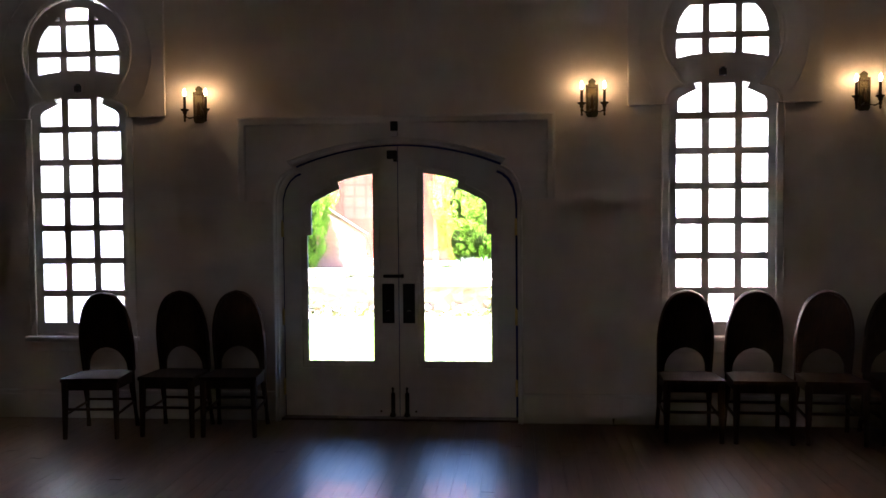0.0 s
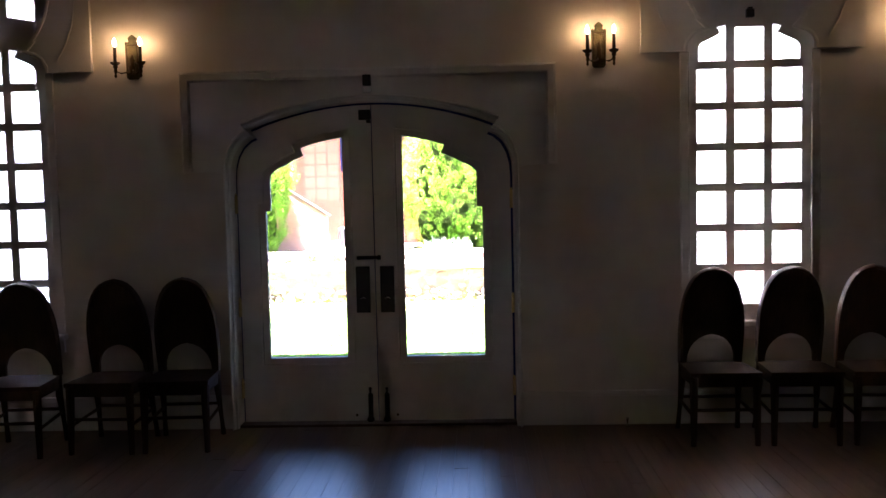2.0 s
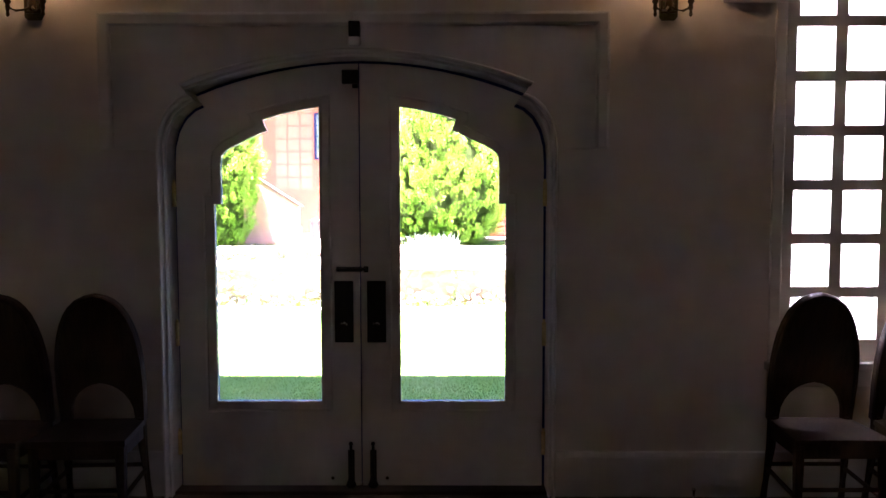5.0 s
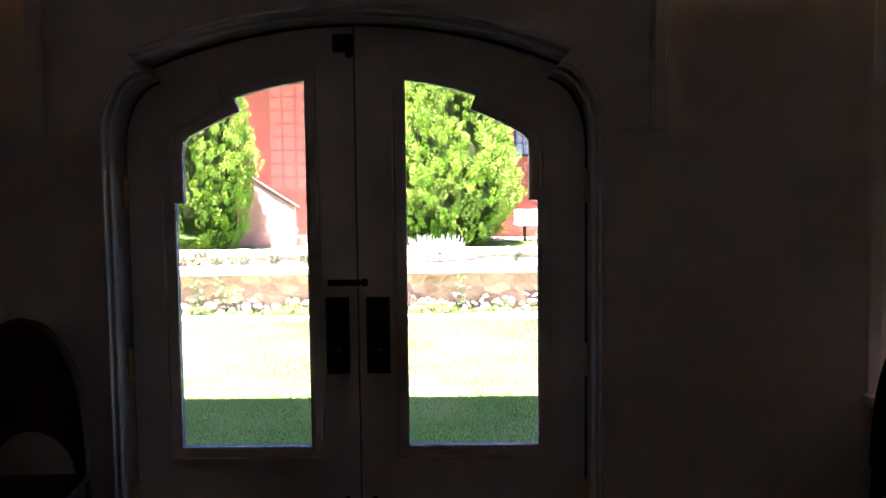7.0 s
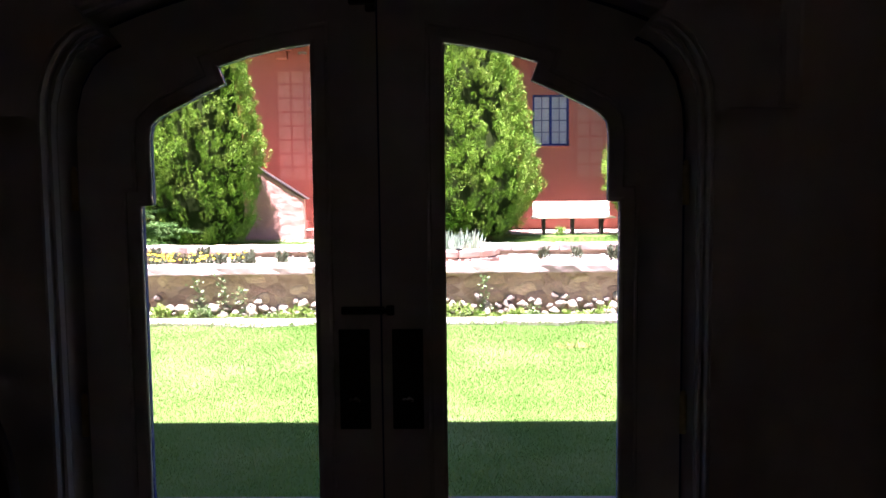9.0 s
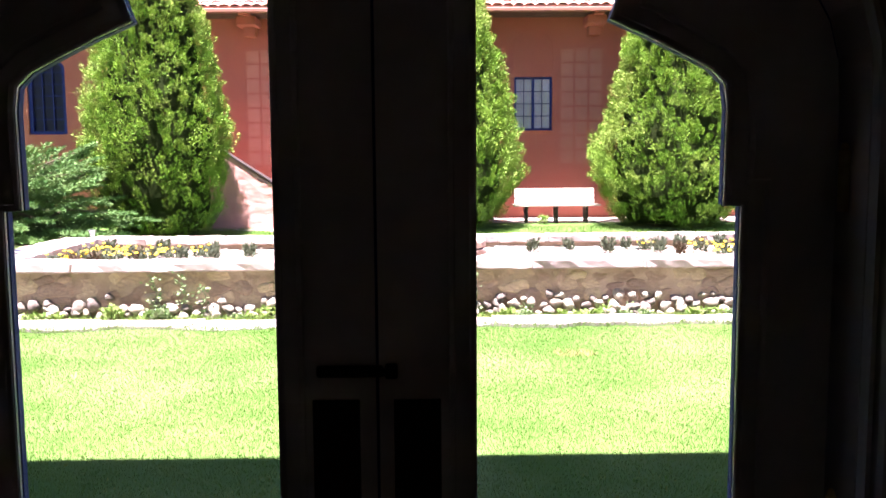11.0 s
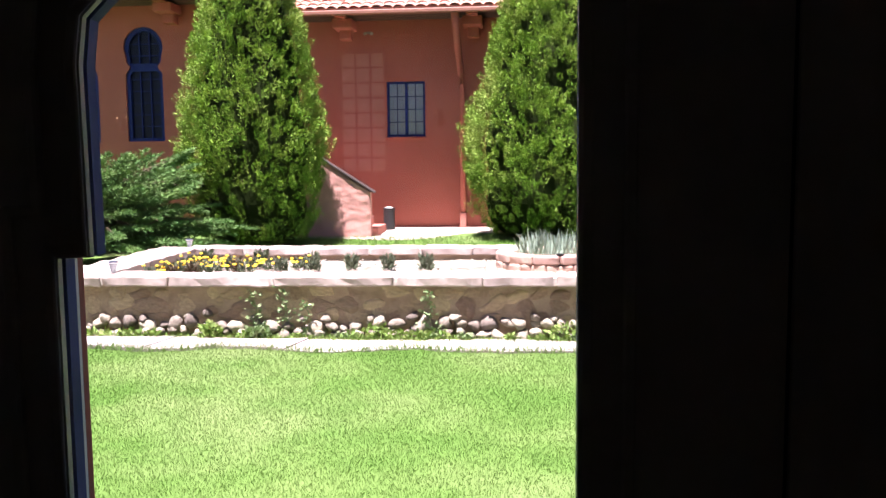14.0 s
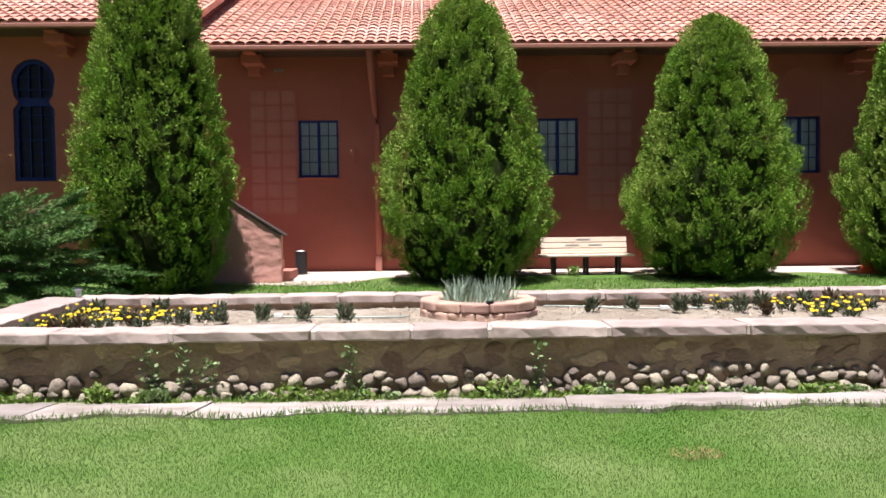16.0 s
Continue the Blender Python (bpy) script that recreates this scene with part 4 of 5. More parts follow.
bm = lathe(bmesh.new(), [(0.45, 0.0), (0.45, 0.14), (0.2, 0.155), (0.01, 0.16)], (0, 0, 0), 20)
part("soil", bm, SOIL, ring)
n = 300
a, rr = rng.uniform(0, 2 * np.pi, n), np.sqrt(rng.uniform(0, 1, n)) * 0.40
way = unit(np.stack([rng.normal(0, 0.3, n), rng.normal(0, 0.3, n), np.ones(n)], 1))
iris = base("iris_clump", (0.16, 8.93, 0.50))
tagged(iris, "clump of blue-green upright iris blades", "plant")
leaves("blades", np.stack([rr * np.cos(a), rr * np.sin(a), np.zeros(n)], 1), way, unit(np.cross(way, rng.normal(0, 1, (n, 3)))), rng.uniform(0.16, 0.34, n), rng.uniform(0.014, 0.026, n), IRIS, iris)
spot = base("planter_spotlight", (0.24, 8.36, 0.563))
tagged(spot, "small black garden spotlight on the planter rim", "garden light")
part("lamp_head", lathe(bmesh.new(), [(0.03, 0), (0.045, 0.006), (0.045, 0.018), (0.03, 0.026)], (0, 0, 0), 12), BLACKMETAL, spot)

# solar lights on the coping
def solar(at):
    s = base("solar_light", at)
    tagged(s, "small steel and glass solar path light", "garden light", "solar lights")
    part("lens", lathe(bmesh.new(), [(0.022, 0.0), (0.026, 0.02), (0.042, 0.09)], (0, 0, 0), 12), FROST, s, "ribbed clear lens")
    part("cap", lathe(bmesh.new(), [(0.046, 0.09), (0.05, 0.098), (0.046, 0.108), (0.02, 0.114)], (0, 0, 0), 12), CHROME, s, "steel cap")
    part("foot", lathe(bmesh.new(), [(0.03, -0.006), (0.024, 0.001)], (0, 0, 0), 12), BLACKMETAL, s)
    return s


lamp = solar((-4.14, 6.95, CT + 0.006))
copy_thing(lamp, pose(-4.46, 9.66, CT + 0.006))

ground_cover = lambda y: np.full_like(y, LAWN)
GRASS_LAWN, GRASS = GRASS, WEED
grass("ground_cover", PXL, 7.5, 6.52, 6.76, 12000, ground_cover, 0.02, 0.06, "yellow-green ground cover at the wall's foot")
GRASS = GRASS_LAWN
# weeds and creepers at the wall's foot
n = 4200
x = rng.uniform(PXL, 7.5, n)
keep = np.array([noise.noise(Vector((v * 1.1, 5, 0))) for v in x]) > -0.05
x = x[keep]
n = len(x)
hgt = np.clip(np.array([0.5 + noise.noise(Vector((v * 2.3, 1, 4))) for v in x]), 0.15, 1)
root = np.stack([x, rng.uniform(6.58, 6.74, n), LAWN + rng.uniform(0, 0.13, n) * hgt], 1)
way = unit(np.stack([rng.normal(0, 0.8, n), rng.normal(-0.3, 0.6, n), rng.uniform(0.1, 1, n)], 1))
tagged(leaves("weeds", root, way, unit(np.cross(way, rng.normal(0, 1, (n, 3)))), rng.uniform(0.03, 0.075, n), rng.uniform(0.02, 0.045, n), WEED), "low green weeds at the foot of the wall", "weeds", kind="stuff")


def creeper(x, top):
    c = base("creeper", (x, 6.70, LAWN))
    tagged(c, "thin green creeper climbing the garden wall", "plant", "creepers")
    pts = [(0.03 * math.sin(5 * k), 0.045 - 0.012 * k, top * k / 6) for k in range(7)]
    part("stem", tube(bmesh.new(), pts, 0.004, 5), VINE, c)
    m = int(170 * top)
    t = rng.uniform(0, 1, m) ** 1.3
    root = np.stack([0.03 * np.sin(30 * t) + rng.normal(0, 0.03, m) * (1.6 - t), 0.03 - 0.06 * t + rng.normal(0, 0.012, m), top * t], 1)
    way = unit(np.stack([rng.normal(0, 1, m), rng.normal(-0.7, 0.4, m), rng.normal(0.1, 0.5, m)], 1))
    leaves("foliage", root, way, unit(np.cross(way, rng.normal(0, 1, (m, 3)))), rng.uniform(0.03, 0.055, m), rng.uniform(0.022, 0.04, m), VINE, c)


for x, top in ((-2.675, 0.46), (-2.39, 0.48), (-2.185, 0.36), (-1.04, 0.46), (0.51, 0.46), (-2.6, 0.16), (1.05, 0.14), (2.1, 0.14), (-0.95, 0.15)):
    creeper(x, top)


weed = tuft("broadleaf_weed", (-3.07, 6.62, LAWN), 120, 0.17, 0.15, WEED, "leafy yellow-green weed at the wall's foot", "plant", 0.8, 0.045, "wall weeds")
dusty = tuft("mallow_weed", (-2.62, 6.64, LAWN), 110, 0.13, 0.17, VINE, "dusty green broad-leaved weed at the wall's foot", "plant", 1.1, 0.060, "wall weeds")
for x, k, kind_of in ((-1.84, 0.8, dusty), (-1.55, 0.65, weed), (-1.02, 0.85, dusty), (-0.70, 0.9, dusty), (-0.30, 0.7, weed), (0.30, 0.75, dusty), (0.86, 0.9, weed), (1.05, 0.95, dusty), (1.42, 0.7, weed),
                      (2.05, 0.7, dusty), (2.25, 0.95, dusty), (2.75, 0.75, weed), (3.13, 0.9, dusty), (3.6, 0.9, weed), (-3.6, 0.7, weed), (-2.25, 0.6, weed)):
    copy_thing(kind_of, pose(x, 6.64 + R.uniform(-0.03, 0.03), LAWN, 0, 0, R.uniform(0, 360))).scale = (0.75 * k, 0.75 * k, 0.62 * k)


# ---- trees ----
def profile(z, height, radius):
    """Crown radius at height z: narrow foot, widest at a third, long taper to a rounded tip."""
    u = np.clip(z / height, 0, 1)
    return radius * np.interp(u, [0, 0.05, 0.13, 0.22, 0.32, 0.42, 0.55, 0.70, 0.83, 0.94, 0.985, 1], [0.50, 0.73, 0.90, 0.98, 1.0, 0.93, 0.79, 0.67, 0.55, 0.36, 0.17, 0.02])


def arborvitae(at, height, radius, seed, label):
    thing = base("arborvitae_tree", at)
    tagged(thing, label, "tree", "arborvitae trees")
    g = np.random.default_rng(seed)
    part("trunk", tube(bmesh.new(), [(0, 0, -0.1), (0.02, 0, 0.5), (0, 0.02, height * 0.55)], [0.14, 0.11, 0.03], 8), BARK, thing)
    for k in range(9):
        a = 2.4 * k
        z = 0.25 + 0.10 * k
        part("limb", tube(bmesh.new(), [(0, 0, z), (0.35 * math.cos(a), 0.35 * math.sin(a), z + 0.25), (0.7 * radius * math.cos(a), 0.7 * radius * math.sin(a), z + 0.8)], [0.05, 0.035, 0.012], 6), BARK, thing)
    # inner mass behind the outer sprays, near-black to paint in shade, fuller low down
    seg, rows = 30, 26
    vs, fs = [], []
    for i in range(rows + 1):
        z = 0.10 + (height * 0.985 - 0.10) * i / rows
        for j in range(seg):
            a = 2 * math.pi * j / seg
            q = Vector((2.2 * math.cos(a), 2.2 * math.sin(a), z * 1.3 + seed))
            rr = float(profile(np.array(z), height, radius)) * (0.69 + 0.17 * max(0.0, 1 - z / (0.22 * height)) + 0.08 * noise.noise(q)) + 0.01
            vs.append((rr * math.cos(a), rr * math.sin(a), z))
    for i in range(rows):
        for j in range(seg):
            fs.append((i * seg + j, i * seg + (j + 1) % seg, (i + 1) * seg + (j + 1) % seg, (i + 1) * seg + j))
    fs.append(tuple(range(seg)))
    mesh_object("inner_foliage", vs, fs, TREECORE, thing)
    nc = int(3000 * radius * height / 9)
    z = 0.10 + (height - 0.10) * g.uniform(0, 1, nc) ** 1.2
    a = g.uniform(0, 2 * np.pi, nc)
    lump = np.array([noise.noise(Vector((2.4 * math.cos(p), 2.4 * math.sin(p), q * 1.2 + seed))) for p, q in zip(a, z)])
    bump = np.array([noise.noise(Vector((7 * math.cos(p), 7 * math.sin(p), q * 3.2 + seed))) for p, q in zip(a, z)])
    full = (z > 0.17 * height) | (g.uniform(0, 1, nc) < 0.45)
    z, a, lump, bump = z[full], a[full], lump[full], bump[full]
    nc = len(z)
    rr = profile(z, height, radius) * (0.89 + 0.11 * lump + 0.12 * bump + g.normal(0, 0.035, nc))
    c = np.stack([rr * np.cos(a), rr * np.sin(a), z], 1)
    size = g.uniform(0.055, 0.105, nc) * (1 + 0.5 * lump)
    per = 58
    m = nc * per
    # each clump is an upright fan of flat sprays, wider in the middle, that leans outwards
    axis = unit(np.stack([0.55 * np.cos(a), 0.55 * np.sin(a), np.full(nc, 0.85)], 1) + g.normal(0, 0.16, (nc, 3)))
    cc, ss, ax = np.repeat(c, per, 0), np.repeat(size, per), np.repeat(axis, per, 0)
    t = g.uniform(-0.9, 1.0, m)
    rad = unit(np.cross(ax, g.normal(0, 1, (m, 3))))
    reach = np.sqrt(np.maximum(1 - t * t, 0.02)) * g.uniform(0.55, 1.0, m)
    pos = cc + ax * (ss * 1.5 * t)[:, None] + rad * (ss * 0.78 * reach)[:, None]
    way = unit(ax * (0.75 + 0.3 * t)[:, None] + rad * 0.65 + g.normal(0, 0.22, (m, 3)))
    side = unit(np.cross(way, rad * 0.5 + g.normal(0, 0.6, (m, 3))))
    leaves("crown", pos, way, side, g.uniform(0.03, 0.066, m), g.uniform(0.012, 0.022, m), TREELEAF, thing)
    return thing


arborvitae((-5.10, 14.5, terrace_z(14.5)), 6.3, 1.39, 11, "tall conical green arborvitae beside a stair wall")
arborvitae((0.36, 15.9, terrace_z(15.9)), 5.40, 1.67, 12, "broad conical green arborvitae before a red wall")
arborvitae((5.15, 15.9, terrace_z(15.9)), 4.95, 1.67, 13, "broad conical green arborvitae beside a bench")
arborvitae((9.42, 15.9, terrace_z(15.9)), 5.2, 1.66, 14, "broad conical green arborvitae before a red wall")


def juniper():
    j = base("juniper_bush", (-7.55, 12.8, terrace_z(12.7)))
    tagged(j, "wide spreading blue-green juniper bush in layers", "bush")
    g = np.random.default_rng(5)
    roots, ways, lens = [], [], []
    bm = bmesh.new()
    for k in range(260):
        a = g.uniform(0, 2 * np.pi)
        tier = min(1.0, max(0.0, g.integers(0, 6) / 5 + g.normal(0, 0.035)))
        reach = (3.15 - 1.15 * tier) * g.uniform(0.65, 1.0)
        zt = 0.25 + 1.50 * tier
        p0 = np.array([0.3 * math.cos(a), 0.2 * math.sin(a), 0.1 + 0.5 * tier])
        p2 = np.array([reach * math.cos(a), 0.72 * reach * math.sin(a), zt + g.normal(0, 0.06)])
        p1 = (p0 + p2) / 2 + np.array([0, 0, 0.28])
        if k % 3 == 0:
            tube(bm, [p0, p1, p2 * 0.97], [0.03, 0.018, 0.004], 5)
        m = int(620 * reach / 2)
        t = g.uniform(0.30, 1.0, m)[:, None]
        p = (1 - t) ** 2 * p0 + 2 * t * (1 - t) * p1 + t ** 2 * p2
        spread = (0.17 * (1.15 - t))
        p = p + g.normal(0, 1, (m, 3)) * np.concatenate([spread, spread, spread * 0.22], 1)
        d = unit((p2 - p1)[None, :] + g.normal(0, 0.45, (m, 3)) * np.linalg.norm(p2 - p1) + np.array([0, 0, 0.10]))
        roots.append(p), ways.append(d), lens.append(g.uniform(0.05, 0.10, m))
    r, w, L = np.concatenate(roots), np.concatenate(ways), np.concatenate(lens)
    part("branches", bm, BARK, j)
    leaves("foliage", r, w, unit(np.cross(w, g.normal(0, 1, (len(r), 3)))), L, g.uniform(0.011, 0.022, len(r)), JUNIPER, j)


juniper()

# ---- far building ----
FY = 18.0
house = base("red_building")
tagged(house, "long red stucco building with clay tile roof", "building", kind="structure")
BLX = -5.6
arch_hole = lambda cx, z1=3.86: [(cx - 0.44, 2.26), (cx + 0.44, 2.26), (cx + 0.44, 3.80), (cx + 0.36, 3.90), (cx + 0.33, 3.96), (cx + 0.42, 4.08)] + \
    [(cx + 0.47 * math.cos(a), 4.40 + 0.47 * math.sin(a)) for a in [radians(-25 + 23 * k) for k in range(11)]] + [(cx - 0.42, 4.08), (cx - 0.33, 3.96), (cx - 0.36, 3.90), (cx - 0.44, 3.80)]
round_hole = lambda cx: [(cx - 0.42, 2.26), (cx + 0.42, 2.26), (cx + 0.42, 3.70)] + [(cx + 0.42 * math.cos(a), 3.70 + 0.42 * math.sin(a)) for a in [radians(15 * k) for k in range(1, 12)]] + [(cx - 0.42, 3.70)]
sq = lambda a, b: [(a, 2.285), (b, 2.285), (b, 3.515), (a, 3.515)]
SMALL = [(-3.115, -2.25), (2.06, 2.945), (7.40, 8.26)]
AX, AX2 = -8.74, -10.26
part("wall", plate([(-16, -0.1), (16, -0.1), (16, 5.3), (BLX, 5.3), (BLX, 5.75), (-16, 5.75)], [arch_hole(AX), round_hole(AX2)] + [sq(a, b) for a, b in SMALL], FY, FY + 0.35), STUCCO, house)
part("end_wall", box(15.6, 15.99, FY + 0.352, FY + 9, -0.1, 5.3), STUCCO, house)
part("end_wall", box(-15.99, -15.6, FY + 0.352, FY + 9, -0.1, 5.7), STUCCO, house)
part("rear_wall", box(-16, 16, FY + 9.01, FY + 9.3, -0.1, 5.3), STUCCO, house)
# added sheet behind the windows, dark like the unlit rooms it replaces
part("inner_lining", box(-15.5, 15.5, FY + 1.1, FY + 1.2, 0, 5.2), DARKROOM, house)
for a, b in SMALL:
    w = base("window")
    w.parent = house
    cxw = (a + b) / 2
    part("frame", plate(sq(a + 0.002, b - 0.002), [[(a + 0.05, 2.335), (cxw - 0.03, 2.335), (cxw - 0.03, 3.465), (a + 0.05, 3.465)], [(cxw + 0.03, 2.335), (b - 0.05, 2.335), (b - 0.05, 3.465), (cxw + 0.03, 3.465)]], FY + 0.06, FY + 0.12), BLUE, w)
    bm = bmesh.new()
    for c0, c1 in ((a + 0.05, cxw - 0.03), (cxw + 0.03, b - 0.05)):
        add_box(bm, (c0 + c1) / 2 - 0.008, (c0 + c1) / 2 + 0.008, FY + 0.075, FY + 0.10, 2.335, 3.465)
        for z in (2.617, 2.90, 3.183):
            add_box(bm, c0, c1, FY + 0.077, FY + 0.098, z - 0.008, z + 0.008)
    part("muntins", bm, BLUE, w)
    part("pane", box(a + 0.04, b - 0.04, FY + 0.102, FY + 0.106, 2.325, 3.475), GLASS, w)
    bm = bmesh.new()
    for k in range(40):
        xa = a + 0.02 + (b - a - 0.04) * k / 40
        add_box(bm, xa, xa + (b - a - 0.04) / 40, FY + 0.145 + 0.015 * math.sin(k * 1.3), FY + 0.16 + 0.02 * math.sin(k * 1.3), 2.29, 3.51)
    part("curtain", bm, CURTAIN, w, "pale grey curtain")
    part("sill", box(a - 0.03, b + 0.03, FY - 0.035, FY + 0.05, 2.235, 2.284, 0.008), STUCCO, w)
    # shallow blind arch over the window
    ring2 = [(cxw + 0.47 * math.cos(q), 4.15 + 0.42 * math.sin(q)) for q in [radians(15 * k) for k in range(13)]]
    part("blind_arch", band([(cxw + 0.47, 3.62)] + ring2 + [(cxw - 0.47, 3.62)], 0.07, FY - 0.011, FY - 0.001), STUCCO, w)


def arched(cx, hole, cols, rows, z0, z1):
    w = base("arched_window")
    w.parent = house
    hl = hole(cx)
    inner = [(cx + (x - cx) * 0.80, 2.26 + 0.08 + (z - 2.26) * 0.93) for x, z in hl]
    part("frame", plate([(cx + (x - cx) * 0.995, z) for x, z in hl], [inner], FY + 0.05, FY + 0.12), NAVY, w)
    bm = bmesh.new()
    for k in range(1, cols):
        xx = cx - 0.36 + 0.72 * k / cols
        add_box(bm, xx - 0.012, xx + 0.012, FY + 0.07, FY + 0.10, z0, z1)
    for k in range(1, rows):
        zz = z0 + (z1 - z0) * k / rows
        add_box(bm, cx - 0.36, cx + 0.36, FY + 0.072, FY + 0.098, zz - 0.012, zz + 0.012)
    part("muntins", bm, NAVY, w)
    # added sheet: the room's darkness is put into its colour
    part("blind", box(cx - 0.43, cx + 0.43, FY + 0.20, FY + 0.22, 2.27, min(z1 + 0.12, 4.86)), DARKROOM, w, "dark sheet standing in for an unlit room")
    part("transom", box(cx - 0.36, cx + 0.36, FY + 0.055, FY + 0.115, 3.86, 4.04), NAVY, w)
    part("pane", box(cx - 0.40, cx + 0.40, FY + 0.122, FY + 0.126, 2.28, min(z1 + 0.1, 4.85)), LEADED, w)


arched(AX, arch_hole, 3, 9, 2.34, 4.75)
arched(AX2, round_hole, 3, 7, 2.34, 4.0)
# reflected light in the shape of window grids, painted on as paler squares
light_squares = bmesh.new()
for x0, z0, rows in ((-4.12, 1.52, 8), (3.15, 1.52, 8)):
    for c in range(3):
        for r in range(rows):
            add_box(light_squares, x0 + 0.335 * c, x0 + 0.335 * c + 0.275, FY - 0.004, FY - 0.0005, z0 + 0.335 * r, z0 + 0.335 * r + 0.28)
part("faded_paint", light_squares, STUCCOPALE, house, "pale squares, reflected light put into the colour")
for x in (-3.98, -1.15, 1.30, 3.86, 6.40, 8.95, -8.0, -10.5):
    z = 4.62 if x > BLX else 5.08
    bm = box(x - 0.13, x + 0.13, FY - 0.30, FY - 0.002, z - 0.20, z + 0.02, 0.02)
    add_box(bm, x - 0.22, x + 0.22, FY - 0.62, FY - 0.003, z + 0.0, z + 0.20, 0.025)
    add_box(bm, x - 0.12, x + 0.12, FY - 0.85, FY - 0.01, z + 0.18, z + 0.23, 0.015)
    part("bracket", bm, STUCCO, house)
bm = tube(bmesh.new(), [(-1.50, FY - 1.05, 4.84), (-1.48, FY - 0.75, 4.40), (-1.43, FY - 0.20, 3.62), (-1.41, FY - 0.08, 3.35), (-1.41, FY - 0.08, 0.45)], [0.085, 0.08, 0.072, 0.066, 0.066], 8)
part("downspout", bm, STUCCO, house, "red painted downspout", True)
part("downspout_boot", box(-1.48, -1.34, FY - 0.16, FY - 0.02, 0.2, 0.58, 0.015), STUCCOPALE, house)
flood = base("flood_light", (-3.50, FY - 0.002, 4.60))
flood.scale = (0.62, 0.62, 0.62)
tagged(flood, "small pale twin flood light under the eave", "outdoor light")
bm = lathe(bmesh.new(), [(0.055, 0), (0.05, 0.02), (0.02, 0.03)], (0, 0, 0), 12)
bmesh.ops.transform(bm, matrix=pose(0, 0, 0, 90, 0, 0), verts=bm.verts)
part("mount", bm, PLAQUE, flood)
for k in (-1, 1):
    bm = lathe(bmesh.new(), [(0.022, 0), (0.028, 0.03), (0.055, 0.09), (0.06, 0.13), (0.045, 0.135)], (0, 0, 0), 12)
    bmesh.ops.transform(bm, matrix=pose(0.06 * k, -0.02, 0, 115, 0, 35 * k), verts=bm.verts)
    part("lamp_head", bm, PLAQUE, flood, "", True)
# roof: deck, gutter, barrel tiles
PITCH = math.tan(radians(23))


def tile_mesh(name, length, r0, r1, material):
    bm = bmesh.new()
    rows = []
    for y, r in ((0, r0), (length, r1)):
        rows.append([bm.verts.new((r * math.cos(q), y, r * 0.62 * math.sin(q))) for q in [math.pi * k / 6 for k in range(7)]] +
                    [bm.verts.new(((r - 0.016) * math.cos(q), y, (r - 0.016) * 0.62 * math.sin(q))) for q in [math.pi * k / 6 for k in range(6, -1, -1)]])
    for j in range(14):
        bm.faces.new((rows[0][j], rows[0][(j + 1) % 14], rows[1][(j + 1) % 14], rows[1][j]))
    for j in range(6):
        bm.faces.new((rows[0][j], rows[0][j + 1], rows[0][12 - j], rows[0][13 - j]))
    return bm


for xa, xb, ey, ez in ((BLX - 0.02, 16, 16.90, 4.89), (-16, BLX + 0.5, 16.90, 5.36)):
    tilt = pose(0, ey, ez, 23, 0, 0)
    run = 7.6
    roof = part("roof", box(xa, xb, 0.02, run, -0.10, 0.047, 0, tilt), TILE, house)
    part("gutter", box(xa, xb, ey - 0.10, ey + 0.03, ez - 0.10, ez - 0.005, 0.02), GUTTER, house)
    # underside of the eave, a darker brown than the stucco
    part("soffit", box(xa, xb, ey + 0.031, FY, ez - 0.03, ez - 0.01), EAVEDARK, house, "dark brown underside of the eave")
    me = bpy.data.meshes.new("roof_tile")
    b = tile_mesh("roof_tile", 0.40, 0.119, 0.100, TILE)
    b.to_mesh(me)
    b.free()
    me.materials.append(TILEP)
    base_v = np.array([v.co[:] for v in me.vertices])
    base_f = [tuple(p.vertices) for p in me.polygons]
    vs, fs, off = [], [], 0
    x = xa + 0.12
    cols = []
    while x < xb:
        cols.append(x)
        x += 0.236
    M = np.array(tilt)
    DROOP = np.array(pose(0, 0, 0, -3.6, 0, 0).to_3x3()).T
    for r in range(21):
        for x in cols:
            p = (x + R.uniform(-0.006, 0.006), -0.03 + 0.345 * r, 0.035 + R.uniform(-0.004, 0.006))
            if r == 0 and -9.5 < x < 10:
                shared("roof_tile", me, roof, tilt @ pose(*p, -3.6, R.uniform(-2, 2), R.uniform(-1.5, 1.5)))
                continue
            if x > 12 or x < -13:
                continue
            q = (base_v @ DROOP + np.array(p)) @ M[:3, :3].T + M[:3, 3]
            vs.append(q)
            fs += [tuple(i + off for i in f) for f in base_f]
            off += len(base_v)
    tiles = mesh_object("roof_tiles", np.concatenate(vs), fs, TILE, roof)
    tiles["kind"] = "stuff"
part("gable_step", box(BLX - 0.12, BLX + 0.12, 17.05, FY + 5.6, 4.9, 5.05), STUCCO, house)

# outside stair with sloping cheek wall
stair = base("outside_stair")
tagged(stair, "outside stair with sloping rough pink stucco side wall", "stairs", kind="structure")
zb = 0.08
lp = [(-6.2, zb), (-3.17, zb), (-3.17, 1.095), (-4.02, 1.65), (-6.0, 2.95), (-6.2, 2.95)]
bm = plate(lp, [], 15.93, 16.12)
part("side_wall", bm, STUCCOROUGH, stair)
vs, fs, nx, nz = [], [], 70, 40
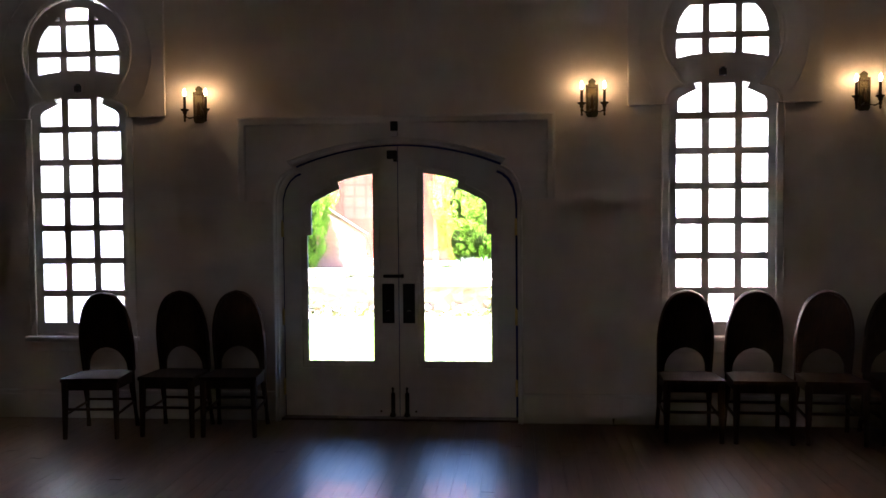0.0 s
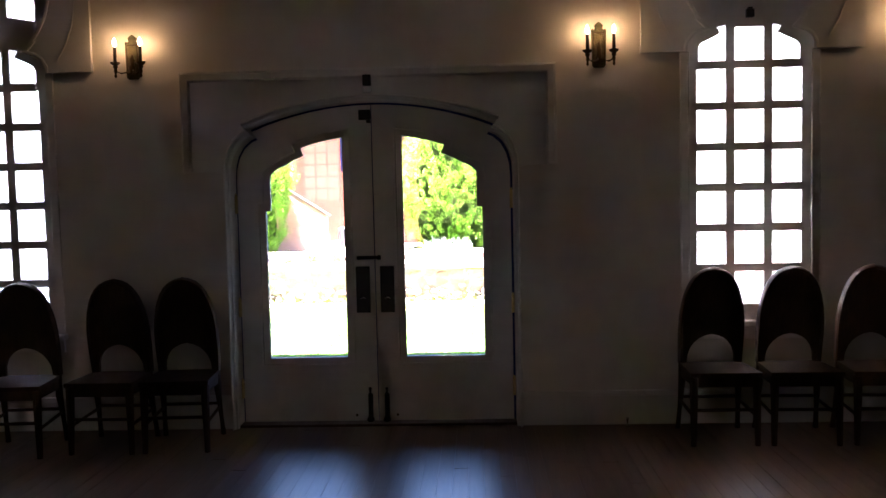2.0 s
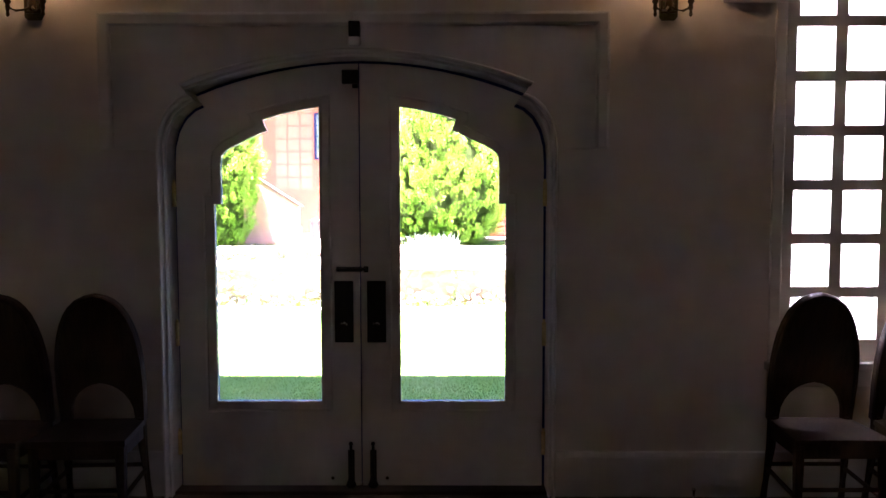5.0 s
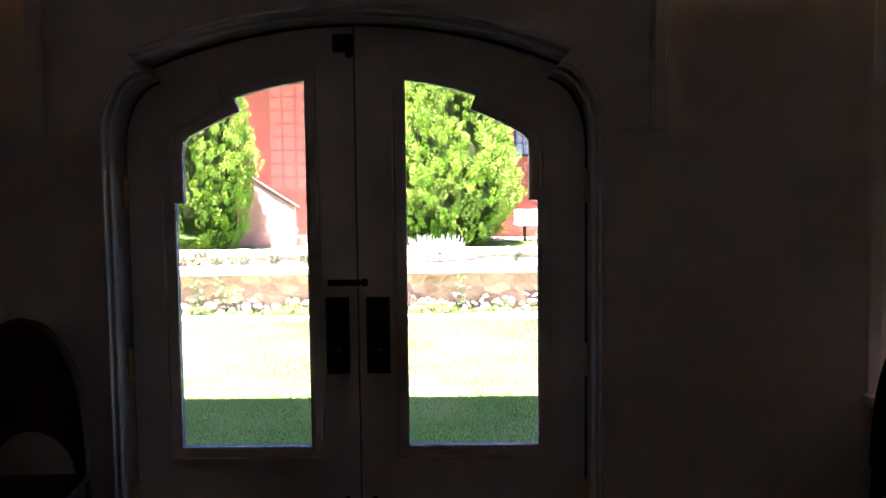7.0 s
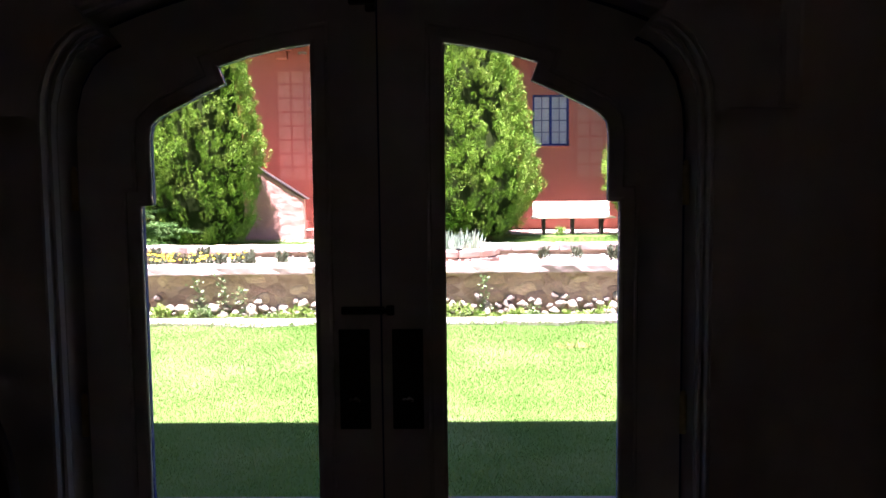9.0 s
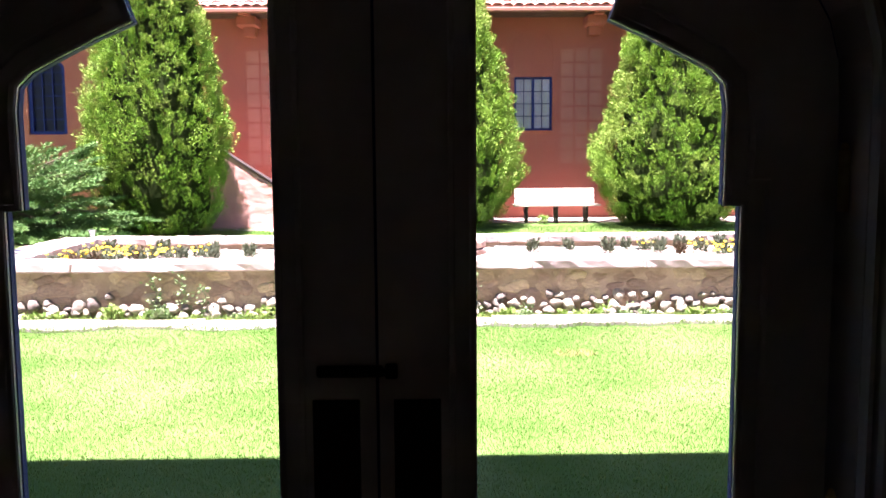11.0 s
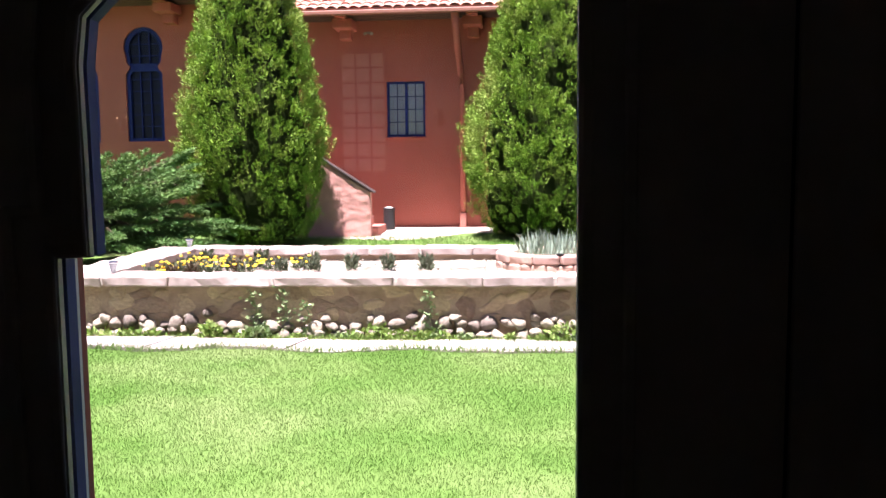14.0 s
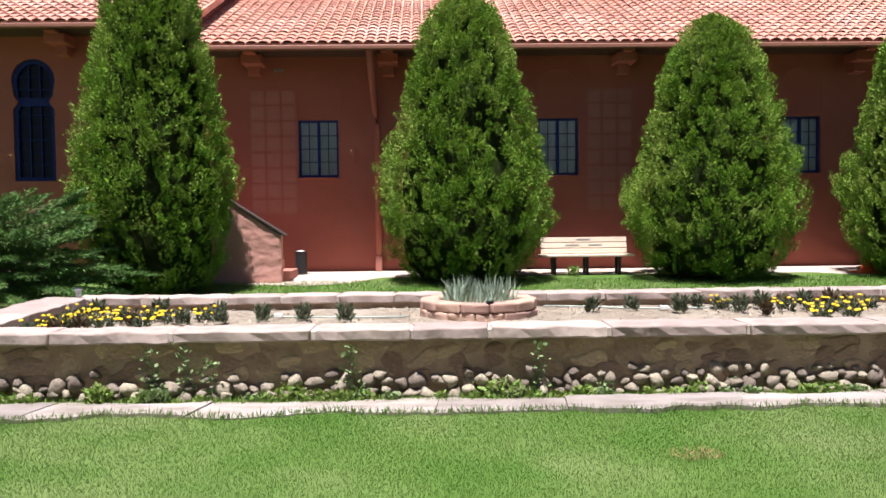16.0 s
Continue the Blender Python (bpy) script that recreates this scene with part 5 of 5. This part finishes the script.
for i in range(nx + 1):
    x = -6.19 + 3.02 * i / nx
    top = min(2.945, 1.095 + (-3.17 - x) * 0.655)
    for j in range(nz + 1):
        z = zb + (top - zb) * j / nz
        q = Vector((x * 6.0 + 2 * noise.noise(Vector((x, 0, z))), 0, z * 7.0))
        vs.append((x, 15.905 + 0.012 * noise.noise(q) + 0.009 * noise.noise(q * 2.3) + (0.024 if i in (0, nx) or j in (0, nz) else 0), z))
for i in range(nx):
    for j in range(nz):
        a = i * (nz + 1) + j
        fs.append((a, a + nz + 1, a + nz + 2, a + 1))
mesh_object("trowelled_face", vs, fs, STUCCOROUGH, stair, "", True)
bm = band([(-3.10, 1.075), (-4.02, 1.67), (-5.98, 2.96)], 0.035, 15.87, 16.15, side=-0.5)
part("wall_cap", bm, CAP, stair, "dark metal cap of the side wall")
for k in range(9):
    part("step", box(-3.05 - 0.27 * (k + 1) + 0.0, -3.05 - 0.27 * k, 16.125, 17.2, zb, 0.20 + 0.175 * (k + 1), 0.008), STUCCOROUGH if k else STUCCOPALE, stair)

# ---- things by the far wall ----
bz = terrace_z(16.8)
bench = base("park_bench", (2.86, 16.95, bz))
tagged(bench, "pale plank park bench with dark legs, small plaques", "bench")
for k, (z, y) in enumerate(((0.70, 0.10), (0.585, 0.07), (0.47, 0.04))):
    bm = box(-0.89, 0.89, -0.02, 0.02, -0.052, 0.052, 0.006)
    bmesh.ops.transform(bm, matrix=pose(0, y, z, -14, 0, 0), verts=bm.verts)
    part("back_plank", bm, BENCHWOOD, bench)
    for px in ((0.0,) if k == 0 else (-0.24, 0.24) if k == 1 else ()):
        bm = box(px - 0.14, px + 0.14, -0.026, -0.0205, -0.014, 0.014)
        bmesh.ops.transform(bm, matrix=pose(0, y, z, -14, 0, 0), verts=bm.verts)
        part("plaque", bm, PLAQUE, bench, "small grey name plaque")
for k, y in enumerate((-0.02, -0.14, -0.26, -0.38)):
    part("seat_plank", box(-0.95, 0.95, y - 0.053, y + 0.053, 0.375, 0.413, 0.006), BENCHWOOD, bench)
for x in (-0.66, 0.0, 0.66):
    bm = box(x - 0.025, x + 0.025, -0.40, 0.04, 0.335, 0.373, 0.004)
    add_box(bm, x - 0.03, x + 0.03, -0.33, -0.27, 0.0, 0.334, 0.004)
    add_box(bm, x - 0.03, x + 0.03, -0.06, 0.0, 0.0, 0.334, 0.004)
    add_box(bm, x - 0.025, x + 0.025, 0.0, 0.03, 0.36, 0.74, 0.004, Matrix.Translation((0, 0.03, 0.37)) @ pose(0, 0, 0, -14, 0, 0) @ Matrix.Translation((0, 0, -0.37)))
    part("leg", bm, BLACKMETAL, bench, "dark metal bench support")
can = base("ash_can", (-3.02, 17.45, terrace_z(17.45)))
tagged(can, "dark cylindrical litter can with pale sand top", "litter bin")
part("body", lathe(bmesh.new(), [(0.115, 0), (0.125, 0.02), (0.125, 0.46), (0.132, 0.47), (0.132, 0.49), (0.115, 0.492), (0.115, 0.48)], (0, 0, 0), 18), CANMAT, can)
part("sand_top", lathe(bmesh.new(), [(0.11, 0.481), (0.07, 0.50), (0.02, 0.515)], (0, 0, 0), 14), WHITEPLASTIC, can)
cone = base("traffic_cone", (8.47, 16.42, terrace_z(16.42) + 0.006))
tagged(cone, "bright orange traffic cone on the walk", "traffic cone")
part("cone", lathe(bmesh.new(), [(0.17, 0.03), (0.15, 0.05), (0.045, 0.29), (0.04, 0.30)], (0, 0, 0), 16), CONE, cone, "", True)
part("base_plate", box(-0.24, 0.24, -0.24, 0.24, 0, 0.03, 0.01), CONE, cone)
tuft("bench_weed", (2.55, 16.45, terrace_z(16.45)), 90, 0.22, 0.18, WEED, "small pale weed below the bench", "plant", 0.7, 0.03)

# ---- floor boards ----
vs, fs = [], []
Rf = random.Random(9)
x = X0
while x < X1 - 0.001:
    w = min(0.082, X1 - x)
    yy = YB + Rf.uniform(-1.8, 0)
    while yy < WALL_IN:
        ln = Rf.uniform(1.2, 2.6)
        a, b = max(yy, YB), min(yy + ln, WALL_IN)
        if b > a + 0.01 and a > -8.5:
            dz = Rf.uniform(-0.0006, 0.0006)
            o = len(vs)
            e = 0.0008
            vs += [(x, a, -0.0018), (x + w, a, -0.0018), (x + w, b, -0.0018), (x, b, -0.0018), (x + e, a + e, dz), (x + w - e, a + e, dz), (x + w - e, b - e, dz), (x + e, b - e, dz)]
            fs += [(o + 4, o + 5, o + 6, o + 7), (o, o + 1, o + 5, o + 4), (o + 1, o + 2, o + 6, o + 5), (o + 2, o + 3, o + 7, o + 6), (o + 3, o, o + 4, o + 7)]
        yy += ln
    x += w
pb = mesh_object("floor_boards", vs, fs, FLOOR, floor)
pb["kind"] = "stuff"
